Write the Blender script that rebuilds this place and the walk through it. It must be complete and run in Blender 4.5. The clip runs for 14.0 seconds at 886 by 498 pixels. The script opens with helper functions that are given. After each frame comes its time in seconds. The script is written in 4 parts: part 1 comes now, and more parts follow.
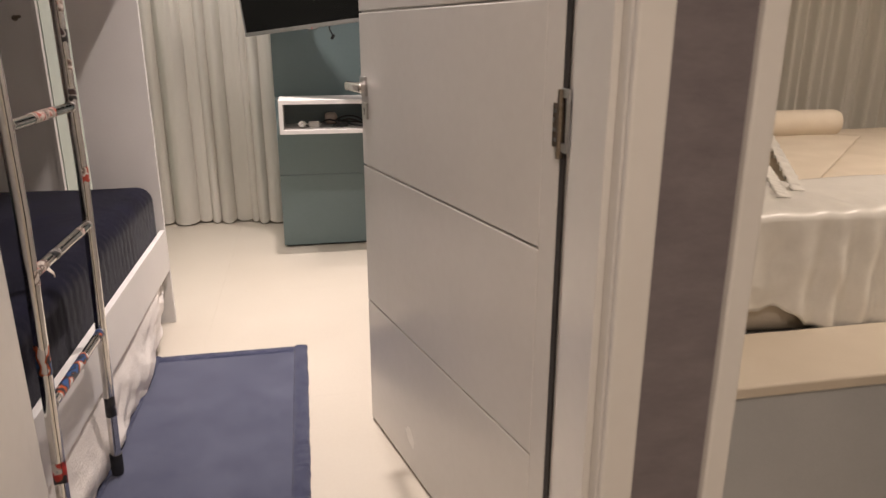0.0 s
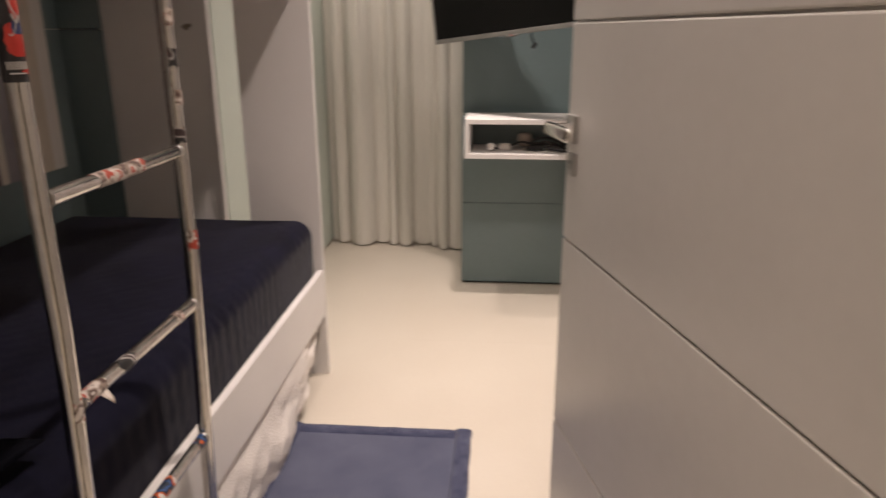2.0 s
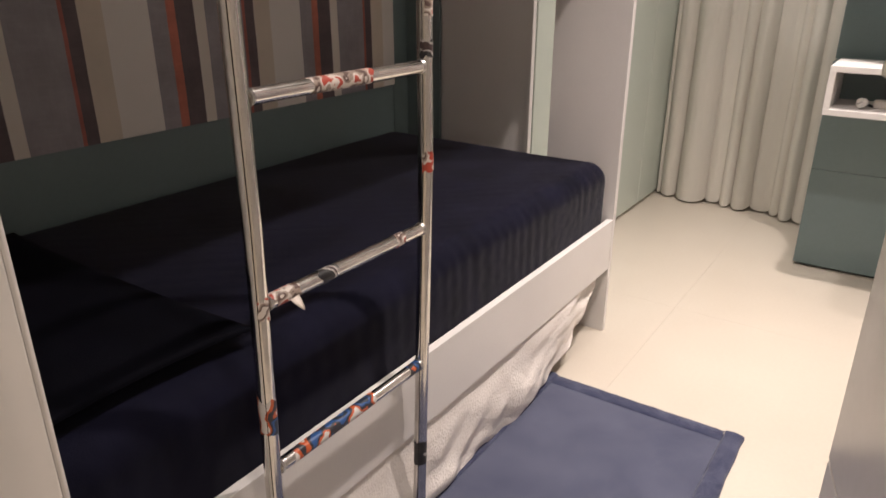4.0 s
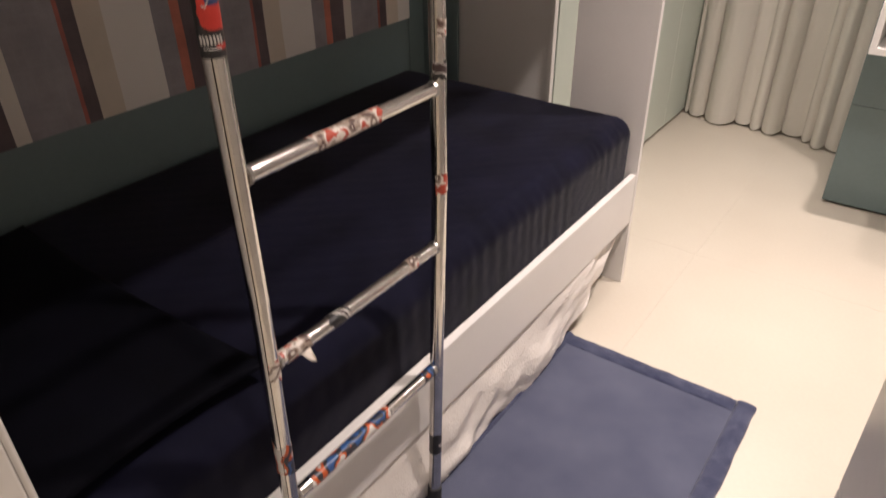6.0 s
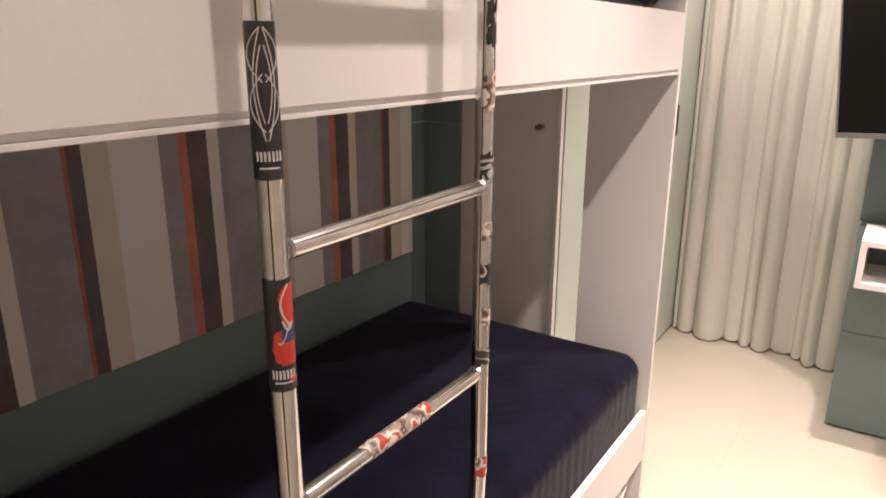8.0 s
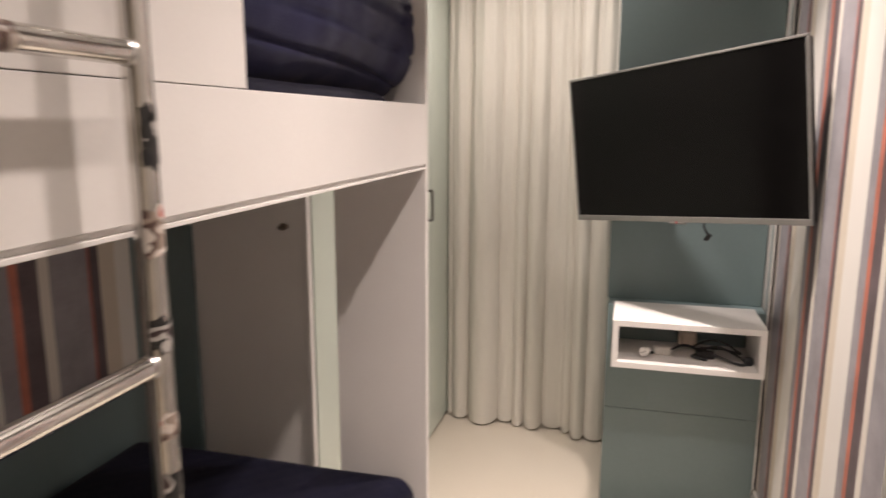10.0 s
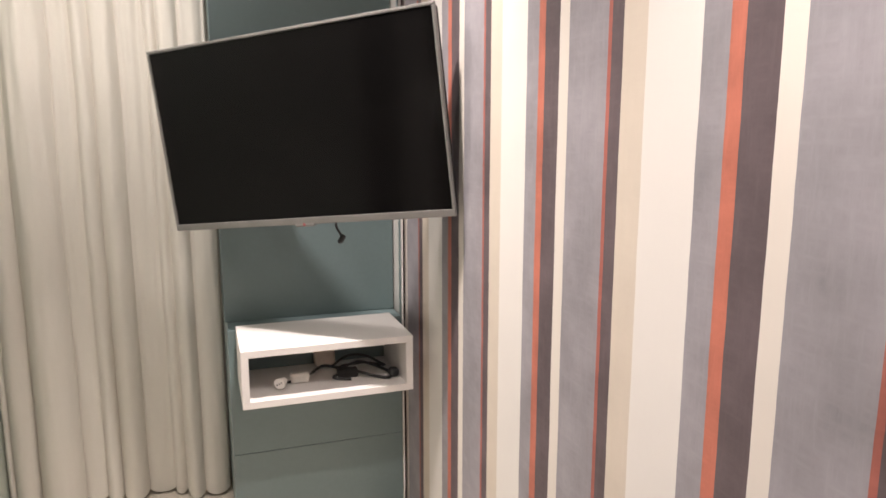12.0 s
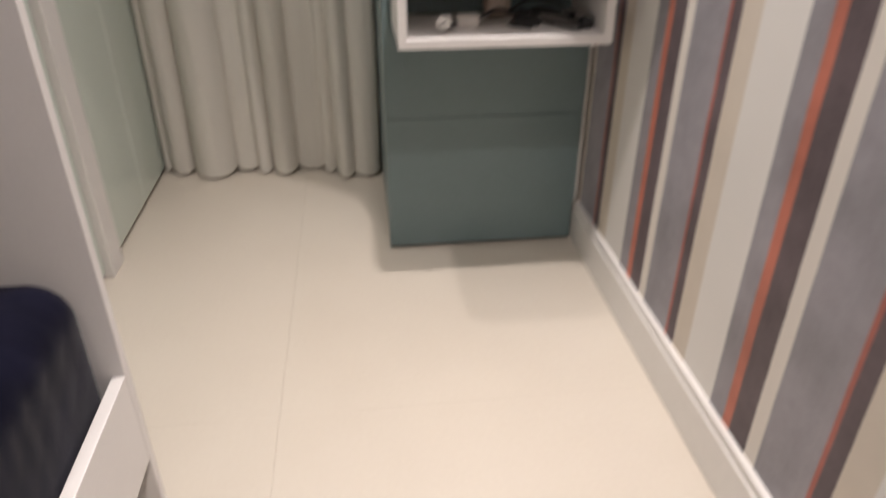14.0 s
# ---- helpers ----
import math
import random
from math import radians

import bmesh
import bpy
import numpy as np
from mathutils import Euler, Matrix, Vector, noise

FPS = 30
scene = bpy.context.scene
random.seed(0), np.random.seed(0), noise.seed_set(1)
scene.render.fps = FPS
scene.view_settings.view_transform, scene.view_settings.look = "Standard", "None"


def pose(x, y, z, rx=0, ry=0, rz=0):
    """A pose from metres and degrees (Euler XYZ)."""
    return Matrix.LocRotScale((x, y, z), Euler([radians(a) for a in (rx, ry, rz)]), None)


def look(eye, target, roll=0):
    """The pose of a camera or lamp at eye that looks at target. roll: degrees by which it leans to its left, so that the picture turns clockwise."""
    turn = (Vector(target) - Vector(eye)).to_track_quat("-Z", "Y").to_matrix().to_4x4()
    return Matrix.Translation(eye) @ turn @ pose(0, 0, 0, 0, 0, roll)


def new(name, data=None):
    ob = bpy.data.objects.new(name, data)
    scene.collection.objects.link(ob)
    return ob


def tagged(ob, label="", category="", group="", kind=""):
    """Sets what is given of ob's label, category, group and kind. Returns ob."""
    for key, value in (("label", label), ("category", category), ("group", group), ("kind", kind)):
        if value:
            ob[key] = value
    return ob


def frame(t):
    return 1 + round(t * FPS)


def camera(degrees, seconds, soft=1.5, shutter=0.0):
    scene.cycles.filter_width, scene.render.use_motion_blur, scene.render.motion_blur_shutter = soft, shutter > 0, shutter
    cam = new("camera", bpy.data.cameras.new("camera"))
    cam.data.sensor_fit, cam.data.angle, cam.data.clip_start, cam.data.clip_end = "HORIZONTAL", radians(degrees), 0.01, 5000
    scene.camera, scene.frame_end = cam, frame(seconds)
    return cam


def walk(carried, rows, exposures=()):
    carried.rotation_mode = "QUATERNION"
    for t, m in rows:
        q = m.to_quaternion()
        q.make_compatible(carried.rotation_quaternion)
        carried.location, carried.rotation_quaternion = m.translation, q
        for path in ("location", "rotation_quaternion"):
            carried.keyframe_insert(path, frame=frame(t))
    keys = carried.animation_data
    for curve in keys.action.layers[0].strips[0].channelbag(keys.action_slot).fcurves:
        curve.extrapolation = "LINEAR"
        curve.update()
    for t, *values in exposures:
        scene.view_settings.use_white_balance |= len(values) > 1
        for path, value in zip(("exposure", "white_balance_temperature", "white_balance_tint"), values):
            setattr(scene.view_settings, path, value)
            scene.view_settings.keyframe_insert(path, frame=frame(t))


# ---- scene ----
cam = camera(65.0, 14.0, shutter=0.5)
PATH = [
    (0, (0.092, 0.036, 1.182), (0.441, 1.810, 0.623), -0),
    (0.5, (0.078, 0.186, 1.195), (0.431, 1.958, 0.633), -0),
    (1, (0.089, 0.366, 1.192), (0.438, 2.139, 0.630), 0.2),
    (1.5, (0.113, 0.530, 1.223), (0.294, 2.327, 0.659), 0.1),
    (2, (0.122, 0.656, 1.218), (-0.028, 2.457, 0.657), -0.1),
    (2.5, (0.147, 0.784, 1.224), (-0.313, 2.531, 0.662), 0.1),
    (3, (0.194, 0.842, 1.208), (-0.507, 2.500, 0.627), 0),
    (3.5, (0.228, 0.867, 1.183), (-0.697, 2.396, 0.561), 0),
    (3.7, (0.258, 0.868, 1.162), (-0.717, 2.356, 0.517), -0.4),
    (5.8, (0.189, 0.996, 1.343), (-0.759, 2.286, 0.334), -0.5),
    (6, (0.179, 1.002, 1.375), (-0.772, 2.298, 0.377), -0.7),
    (6.5, (0.131, 1.014, 1.463), (-0.864, 2.380, 0.612), -0.6),
    (7, (0.081, 0.994, 1.498), (-0.945, 2.416, 0.789), -0.4),
    (7.2, (0.070, 0.992, 1.497), (-0.962, 2.426, 0.822), -0.4),
    (9.3, (0.030, 1.106, 1.546), (-0.749, 2.803, 1.193), 0.0),
    (9.5, (0.024, 1.136, 1.555), (-0.675, 2.867, 1.202), 0.1),
    (10, (-0.008, 1.287, 1.542), (-0.489, 3.093, 1.199), 0.1),
    (10.5, (-0.018, 1.438, 1.526), (-0.241, 3.297, 1.205), 0.1),
    (11, (-0.044, 1.563, 1.523), (0.039, 3.435, 1.212), -0.1),
    (11.5, (-0.067, 1.684, 1.501), (0.340, 3.515, 1.201), -0.1),
    (12, (-0.110, 1.766, 1.475), (0.501, 3.535, 1.151), 0.0),
    (12.5, (-0.145, 1.820, 1.355), (0.542, 3.563, 1.035), 0.3),
    (13, (-0.150, 1.914, 1.272), (0.549, 3.620, 0.838), 0.7),
    (13.5, (-0.152, 1.995, 1.179), (0.351, 3.711, 0.541), 0.9),
    (14, (-0.129, 2.115, 1.095), (0.070, 3.738, 0.141), 0.2),
]
EXPOSURES = [(0, -0.02, 6400, 11), (1.0, -0.28, 6600, 13), (1.5, -0.38, 6750, 13), (2.0, -0.28, 6700, 13), (2.5, -0.08, 6650, 12), (3.0, -0.03, 6600, 13), (3.7, 0.02, 6450, 11), (5.8, 0.0, 6300, 9), (6.3, 0.15, 6800, 15),
             (7.0, 0.60, 6750, 15), (7.2, 0.60, 6750, 15), (9.3, 0.11, 6600, 11), (10.5, 0.08, 6550, 12), (11.5, 0.28, 6350, 10), (12.2, 0.27, 6350, 10), (13.0, 0.28, 6330, 10),
             (13.5, 0.25, 6200, 9), (14.0, -0.3, 6130, 9)]
walk(cam, [(t, look(eye, target, roll)) for t, eye, target, roll in PATH], EXPOSURES)

# ---- world and lights ----
world = bpy.data.worlds.new("night")
scene.world = world
world.use_nodes = True
world.node_tree.nodes["Background"].inputs["Color"].default_value = (0.02, 0.022, 0.03, 1)
world.node_tree.nodes["Background"].inputs["Strength"].default_value = 0.3
CEIL = 2.5
LAMP_COLOUR = (1.0, 0.86, 0.785)
LAMPS = [  # x, y, watts, radius, beam in degrees, colour: the downlights in the ceilings
    (0.126, 1.40, 4.2, 0.035, 110, LAMP_COLOUR),
    (0.126, 2.34, 13.5, 0.035, 98, LAMP_COLOUR),
    (0.110, 3.33, 12.0, 0.035, 88, LAMP_COLOUR),
    (-0.450, 3.98, 11.0, 0.040, 150, LAMP_COLOUR),
    (0.10, -0.45, 20, 0.06, 140, (1.0, 0.81, 0.67)),
    (2.35, 1.40, 20, 0.08, 150, (1.0, 0.82, 0.67)),
]


# ---- helpers ----
def part(name, bm, material, parent=None, label=""):
    """Link a bmesh as one mesh object, under a thing if there is one."""
    me = bpy.data.meshes.new(name)
    bm.to_mesh(me)
    bm.free()
    ob = new(name, me)
    if material:
        me.materials.append(material)
    if parent:
        ob.parent = parent
    if label:
        ob["label"] = label
    return ob


def thing(name, label, category, group="", kind="", at=(0, 0, 0)):
    ob = new(name)
    ob.location = at
    ob.empty_display_size = 0.05
    return tagged(ob, label, category, group, kind)


def smooth(ob, angle=0.6):
    for p in ob.data.polygons:
        p.use_smooth = True
    ob.data.set_sharp_from_angle(angle=angle)
    return ob


def box(lo, hi, bevel=0.002, segments=2, bm=None):
    own = bmesh.new()
    size = [b - a for a, b in zip(lo, hi)]
    mid = [(a + b) / 2 for a, b in zip(lo, hi)]
    bmesh.ops.create_cube(own, size=1, matrix=Matrix.Translation(mid) @ Matrix.Diagonal((*size, 1)))
    if bevel:
        bmesh.ops.bevel(own, geom=own.edges[:], offset=min(bevel, min(size) * 0.45), segments=segments, profile=0.5, affect="EDGES")
    if bm is None:
        return own
    me = bpy.data.meshes.new("tmp")
    own.to_mesh(me)
    own.free()
    bm.from_mesh(me)
    bpy.data.meshes.remove(me)
    return bm


def tube(points, radius, sides=14, bm=None, caps=True):
    """A round tube along a line of points."""
    bm = bm or bmesh.new()
    pts = [Vector(p) for p in points]
    rings = []
    side = None
    for i, p in enumerate(pts):
        d = (pts[min(i + 1, len(pts) - 1)] - pts[max(i - 1, 0)]).normalized()
        if side is None:
            side = d.orthogonal().normalized()
        side = (side - d * side.dot(d)).normalized()
        up = d.cross(side)
        r = radius[i] if isinstance(radius, (list, tuple)) else radius
        rings.append([bm.verts.new(p + r * (math.cos(a) * side + math.sin(a) * up)) for a in (2 * math.pi * k / sides for k in range(sides))])
    for a, b in zip(rings, rings[1:]):
        for k in range(sides):
            bm.faces.new((a[k], a[(k + 1) % sides], b[(k + 1) % sides], b[k]))
    if caps:
        bm.faces.new(rings[0][::-1])
        bm.faces.new(rings[-1])
    return bm


def sheet(nu, nv, f, closed_u=False):
    """A grid of points f(u, v), with u and v from 0 to 1."""
    bm = bmesh.new()
    rows = [[bm.verts.new(f(i / (nu - (0 if closed_u else 1)), j / (nv - 1))) for i in range(nu)] for j in range(nv)]
    for j in range(nv - 1):
        for i in range(nu if closed_u else nu - 1):
            k = (i + 1) % nu
            bm.faces.new((rows[j][i], rows[j][k], rows[j + 1][k], rows[j + 1][i]))
    return bm


def cushion(lo, hi, power=5.0, nu=96, nv=48, bump=None):
    """A soft rounded block; bump(p, n) moves each point along its normal."""
    mid = [(a + b) / 2 for a, b in zip(lo, hi)]
    half = [(b - a) / 2 for a, b in zip(lo, hi)]

    def spow(v, e):
        return math.copysign(abs(v) ** e, v)

    def f(u, v):
        a, b = 2 * math.pi * u, math.pi * (v - 0.5)
        e = 2 / power
        cb, sb = spow(math.cos(b), e), spow(math.sin(b), e)
        d = Vector((cb * spow(math.cos(a), e), cb * spow(math.sin(a), e), sb))
        p = Vector((mid[0] + half[0] * d.x, mid[1] + half[1] * d.y, mid[2] + half[2] * d.z))
        if bump:
            n = Vector((spow(d.x, power - 1) / half[0], spow(d.y, power - 1) / half[1], spow(d.z, power - 1) / half[2]))
            n = n.normalized() if n.length > 1e-9 else Vector((0, 0, 1))
            p = p + n * bump(p, n)
        return p

    bm = sheet(nu, nv, f, closed_u=True)
    bmesh.ops.remove_doubles(bm, verts=bm.verts[:], dist=1e-5)
    bmesh.ops.recalc_face_normals(bm, faces=bm.faces[:])
    return bm


def block(lo, hi, radius, step, bump=None):
    """A soft block with evenly rounded edges; bump(p, n) moves each point along its normal."""
    lo, hi = Vector(lo), Vector(hi)
    bm = bmesh.new()
    seen = {}

    def vert(p):
        key = tuple(round(c, 5) for c in p)
        if key not in seen:
            q = Vector([min(max(c, a + r), b - r) for c, a, b, r in zip(p, lo, hi, radius)])
            d = p - q
            n = Vector([c / r for c, r in zip(d, radius)])
            n = n.normalized() if n.length > 1e-9 else Vector((0, 0, 1))
            w = q + Vector([c * r for c, r in zip(n, radius)])
            seen[key] = bm.verts.new(w + n * bump(w, n) if bump else w)
        return seen[key]

    for axis in range(3):
        i, j = (axis + 1) % 3, (axis + 2) % 3
        ni, nj = (max(2, round((hi[k] - lo[k]) / step)) for k in (i, j))
        for end in (lo[axis], hi[axis]):
            def at(a, b):
                p = Vector((0, 0, 0))
                p[axis] = end
                p[i] = lo[i] + (hi[i] - lo[i]) * (0.5 - 0.5 * math.cos(math.pi * (0.12 + 0.76 * a / ni)) / math.cos(math.pi * 0.12))
                p[j] = lo[j] + (hi[j] - lo[j]) * (0.5 - 0.5 * math.cos(math.pi * (0.12 + 0.76 * b / nj)) / math.cos(math.pi * 0.12))
                return p
            for a in range(ni):
                for b in range(nj):
                    f = [vert(at(a, b)), vert(at(a + 1, b)), vert(at(a + 1, b + 1)), vert(at(a, b + 1))]
                    if len(set(f)) == 4:
                        bm.faces.new(f)
    bmesh.ops.recalc_face_normals(bm, faces=bm.faces[:])
    return bm


def n3(x, y, z, s):
    return noise.noise(Vector((x * s, y * s, z * s)))


# ---- materials ----
def base(name, rough=0.5, metal=0.0, coat=0.0):
    m = bpy.data.materials.new(name)
    m.use_nodes = True
    b = m.node_tree.nodes["Principled BSDF"]
    b.inputs["Roughness"].default_value = rough
    b.inputs["Metallic"].default_value = metal
    b.inputs["Coat Weight"].default_value = coat
    return m, m.node_tree.nodes, m.node_tree.links, b


def mottled(name, c1, c2, rough=0.5, scale=6.0, fine=120.0, bump=0.05, metal=0.0, coat=0.0, stretch=(1, 1, 1), rough2=None, weave=0.0, sheen=0.0):
    """Two close tones that blend at two scales, with a fine relief."""
    m, nodes, links, b = base(name, rough, metal, coat)
    tc = nodes.new("ShaderNodeTexCoord")
    mp = nodes.new("ShaderNodeMapping")
    mp.inputs["Scale"].default_value = stretch
    links.new(tc.outputs["Object"], mp.inputs["Vector"])
    big = nodes.new("ShaderNodeTexNoise")
    big.inputs["Scale"].default_value = scale
    big.inputs["Detail"].default_value = 5
    small = nodes.new("ShaderNodeTexNoise")
    small.inputs["Scale"].default_value = fine
    small.inputs["Detail"].default_value = 3
    for t in (big, small):
        links.new(mp.outputs["Vector"], t.inputs["Vector"])
    add = nodes.new("ShaderNodeMath")
    add.operation = "MULTIPLY_ADD"
    add.inputs[1].default_value = 0.35
    links.new(small.outputs["Fac"], add.inputs[0])
    links.new(big.outputs["Fac"], add.inputs[2])
    ramp = nodes.new("ShaderNodeValToRGB")
    ramp.color_ramp.elements[0].position, ramp.color_ramp.elements[1].position = 0.42, 0.95
    ramp.color_ramp.elements[0].color, ramp.color_ramp.elements[1].color = (*c1, 1), (*c2, 1)
    links.new(add.outputs[0], ramp.inputs["Fac"])
    links.new(ramp.outputs["Color"], b.inputs["Base Color"])
    if rough2 is not None:
        mr = nodes.new("ShaderNodeMapRange")
        mr.inputs["To Min"].default_value, mr.inputs["To Max"].default_value = rough, rough2
        links.new(big.outputs["Fac"], mr.inputs["Value"])
        links.new(mr.outputs["Result"], b.inputs["Roughness"])
    height = small.outputs["Fac"]
    if weave:
        wv = nodes.new("ShaderNodeTexVoronoi")
        wv.inputs["Scale"].default_value = weave
        links.new(mp.outputs["Vector"], wv.inputs["Vector"])
        height = wv.outputs["Distance"]
    if bump:
        bp = nodes.new("ShaderNodeBump")
        bp.inputs["Strength"].default_value = bump
        bp.inputs["Distance"].default_value = 0.004
        links.new(height, bp.inputs["Height"])
        links.new(bp.outputs["Normal"], b.inputs["Normal"])
    if sheen:
        b.inputs["Sheen Weight"].default_value = sheen
        b.inputs["Sheen Roughness"].default_value = 0.4
    return m


def striped(name, origin, period, stops, axis=1, flip=False):
    """Wallpaper: painted upright stripes with dry brush marks. stops: (share of the period at which the stripe begins, colour)."""
    m, nodes, links, b = base(name, 0.62)
    tc = nodes.new("ShaderNodeTexCoord")
    sep = nodes.new("ShaderNodeSeparateXYZ")
    links.new(tc.outputs["Object"], sep.inputs[0])
    wob = nodes.new("ShaderNodeTexNoise")
    wob.inputs["Scale"].default_value = 9
    links.new(tc.outputs["Object"], wob.inputs["Vector"])
    shift = nodes.new("ShaderNodeMath")
    shift.operation = "MULTIPLY_ADD"
    shift.inputs[1].default_value = 0.004
    links.new(wob.outputs["Fac"], shift.inputs[0])
    links.new(sep.outputs[axis], shift.inputs[2])
    sub = nodes.new("ShaderNodeMath")
    sub.operation = "SUBTRACT"
    links.new(shift.outputs[0], sub.inputs[0])
    sub.inputs[1].default_value = origin
    div = nodes.new("ShaderNodeMath")
    div.operation = "DIVIDE"
    links.new(sub.outputs[0], div.inputs[0])
    div.inputs[1].default_value = -period if flip else period
    fr = nodes.new("ShaderNodeMath")
    fr.operation = "FRACT"
    links.new(div.outputs[0], fr.inputs[0])
    ramp = nodes.new("ShaderNodeValToRGB")
    ramp.color_ramp.interpolation = "CONSTANT"
    els = ramp.color_ramp.elements
    els[0].position, els[0].color = stops[0][0], (*stops[0][1], 1)
    els[1].position, els[1].color = stops[1][0], (*stops[1][1], 1)
    for pos, col in stops[2:]:
        els.new(pos).color = (*col, 1)
    links.new(fr.outputs[0], ramp.inputs["Fac"])
    # brush marks across and along the stripes, strong on the dark paint, faint on the pale
    def marks(scale, size, detail, rough=0.6):
        mp = nodes.new("ShaderNodeMapping")
        mp.inputs["Scale"].default_value = scale
        links.new(tc.outputs["Object"], mp.inputs["Vector"])
        t = nodes.new("ShaderNodeTexNoise")
        t.inputs["Scale"].default_value, t.inputs["Detail"].default_value, t.inputs["Roughness"].default_value = size, detail, rough
        links.new(mp.outputs["Vector"], t.inputs["Vector"])
        return t.outputs["Fac"]

    def calc(op, a, b, c=None):
        n = nodes.new("ShaderNodeMath")
        n.operation = op
        for k, v in enumerate((a, b, c)):
            if v is None:
                continue
            if isinstance(v, (int, float)):
                n.inputs[k].default_value = v
            else:
                links.new(v, n.inputs[k])
        return n.outputs[0]

    up = marks((1, 1, 0.10), 120, 5, 0.7)
    across = marks((1, 0.10, 1), 110, 5, 0.7)
    cloud = marks((1, 1, 1), 7, 7, 0.62)
    weave = calc("MAXIMUM", up, across)
    both = calc("ADD", calc("MULTIPLY_ADD", weave, 0.40, -0.235), calc("MULTIPLY_ADD", cloud, 1.0, -0.50))
    grey = nodes.new("ShaderNodeRGBToBW")
    links.new(ramp.outputs["Color"], grey.inputs[0])
    much = nodes.new("ShaderNodeMapRange")
    much.inputs["From Min"].default_value, much.inputs["From Max"].default_value = 0.10, 0.60
    much.inputs["To Min"].default_value, much.inputs["To Max"].default_value = 1.5, 0.06
    links.new(grey.outputs[0], much.inputs["Value"])
    factor = calc("MAXIMUM", calc("MULTIPLY_ADD", both, much.outputs["Result"], 1.0), 0.6)
    mul = nodes.new("ShaderNodeVectorMath")
    mul.operation = "SCALE"
    links.new(ramp.outputs["Color"], mul.inputs[0])
    links.new(factor, mul.inputs["Scale"])
    links.new(mul.outputs[0], b.inputs["Base Color"])
    bp = nodes.new("ShaderNodeBump")
    bp.inputs["Strength"].default_value = 0.12
    bp.inputs["Distance"].default_value = 0.002
    links.new(weave, bp.inputs["Height"])
    links.new(bp.outputs["Normal"], b.inputs["Normal"])
    return m


def sheer(name):
    """Thin curtain cloth: lets part of the light pass."""
    m, nodes, links, b = base(name, 0.8)
    out = nodes["Material Output"]
    tc = nodes.new("ShaderNodeTexCoord")
    mp = nodes.new("ShaderNodeMapping")
    mp.inputs["Scale"].default_value = (220, 220, 30)
    links.new(tc.outputs["Object"], mp.inputs["Vector"])
    nz = nodes.new("ShaderNodeTexNoise")
    nz.inputs["Scale"].default_value = 3
    links.new(mp.outputs["Vector"], nz.inputs["Vector"])
    ramp = nodes.new("ShaderNodeValToRGB")
    ramp.color_ramp.elements[0].color, ramp.color_ramp.elements[1].color = (0.79, 0.76, 0.695, 1), (0.86, 0.835, 0.775, 1)
    links.new(nz.outputs["Fac"], ramp.inputs["Fac"])
    links.new(ramp.outputs["Color"], b.inputs["Base Color"])
    tr = nodes.new("ShaderNodeBsdfTranslucent")
    tr.inputs["Color"].default_value = (0.78, 0.75, 0.70, 1)
    mix = nodes.new("ShaderNodeMixShader")
    mix.inputs["Fac"].default_value = 0.24
    links.new(b.outputs[0], mix.inputs[1])
    links.new(tr.outputs[0], mix.inputs[2])
    links.new(mix.outputs[0], out.inputs["Surface"])
    bp = nodes.new("ShaderNodeBump")
    bp.inputs["Strength"].default_value = 0.1
    bp.inputs["Distance"].default_value = 0.001
    links.new(nz.outputs["Fac"], bp.inputs["Height"])
    links.new(bp.outputs["Normal"], b.inputs["Normal"])
    return m


def patched(name, colours, scale=60.0):
    """Printed sticker film: irregular patches of a few colours."""
    m, nodes, links, b = base(name, 0.35)
    tc = nodes.new("ShaderNodeTexCoord")
    vo = nodes.new("ShaderNodeTexNoise")
    vo.inputs["Scale"].default_value = scale
    vo.inputs["Detail"].default_value = 1.5
    links.new(tc.outputs["Object"], vo.inputs["Vector"])
    ramp = nodes.new("ShaderNodeValToRGB")
    ramp.color_ramp.interpolation = "CONSTANT"
    els = ramp.color_ramp.elements
    spots = [0.0, 0.42, 0.5, 0.57, 0.64]
    for i, col in enumerate(colours):
        e = els[i] if i < 2 else els.new(spots[i])
        e.position, e.color = spots[i], (*col, 1)
    links.new(vo.outputs["Fac"], ramp.inputs["Fac"])
    links.new(ramp.outputs["Color"], b.inputs["Base Color"])
    return m


def glow(name, colour, strength):
    m, nodes, links, b = base(name)
    b.inputs["Emission Color"].default_value = (*colour, 1)
    b.inputs["Emission Strength"].default_value = strength
    return m


WHITE_LACQUER = mottled("white_lacquer", (0.70, 0.68, 0.65), (0.76, 0.74, 0.71), 0.20, 2.5, 40, 0.010, rough2=0.30)
WHITE_BOARD = mottled("white_laminate", (0.70, 0.68, 0.66), (0.77, 0.75, 0.73), 0.42, 3, 160, 0.03, rough2=0.52)
WHITE_WALL = mottled("white_wall_paint", (0.70, 0.68, 0.64), (0.76, 0.74, 0.70), 0.75, 2, 140, 0.08)
CEILING_PAINT = mottled("ceiling_paint", (0.78, 0.77, 0.74), (0.83, 0.82, 0.79), 0.85, 2, 140, 0.06)
FLOOR_M = mottled("cream_floor", (0.57, 0.515, 0.435), (0.63, 0.58, 0.50), 0.27, 1.6, 90, 0.015, rough2=0.36)
FLOOR_M.node_tree.nodes["Principled BSDF"].inputs["Specular IOR Level"].default_value = 1.0
GROUT = mottled("dark_joint", (0.10, 0.085, 0.07), (0.16, 0.14, 0.12), 0.9, 20, 100, 0)
TEAL = mottled("teal_lacquer", (0.138, 0.192, 0.200), (0.166, 0.224, 0.232), 0.36, 2.2, 80, 0.02, rough2=0.48)
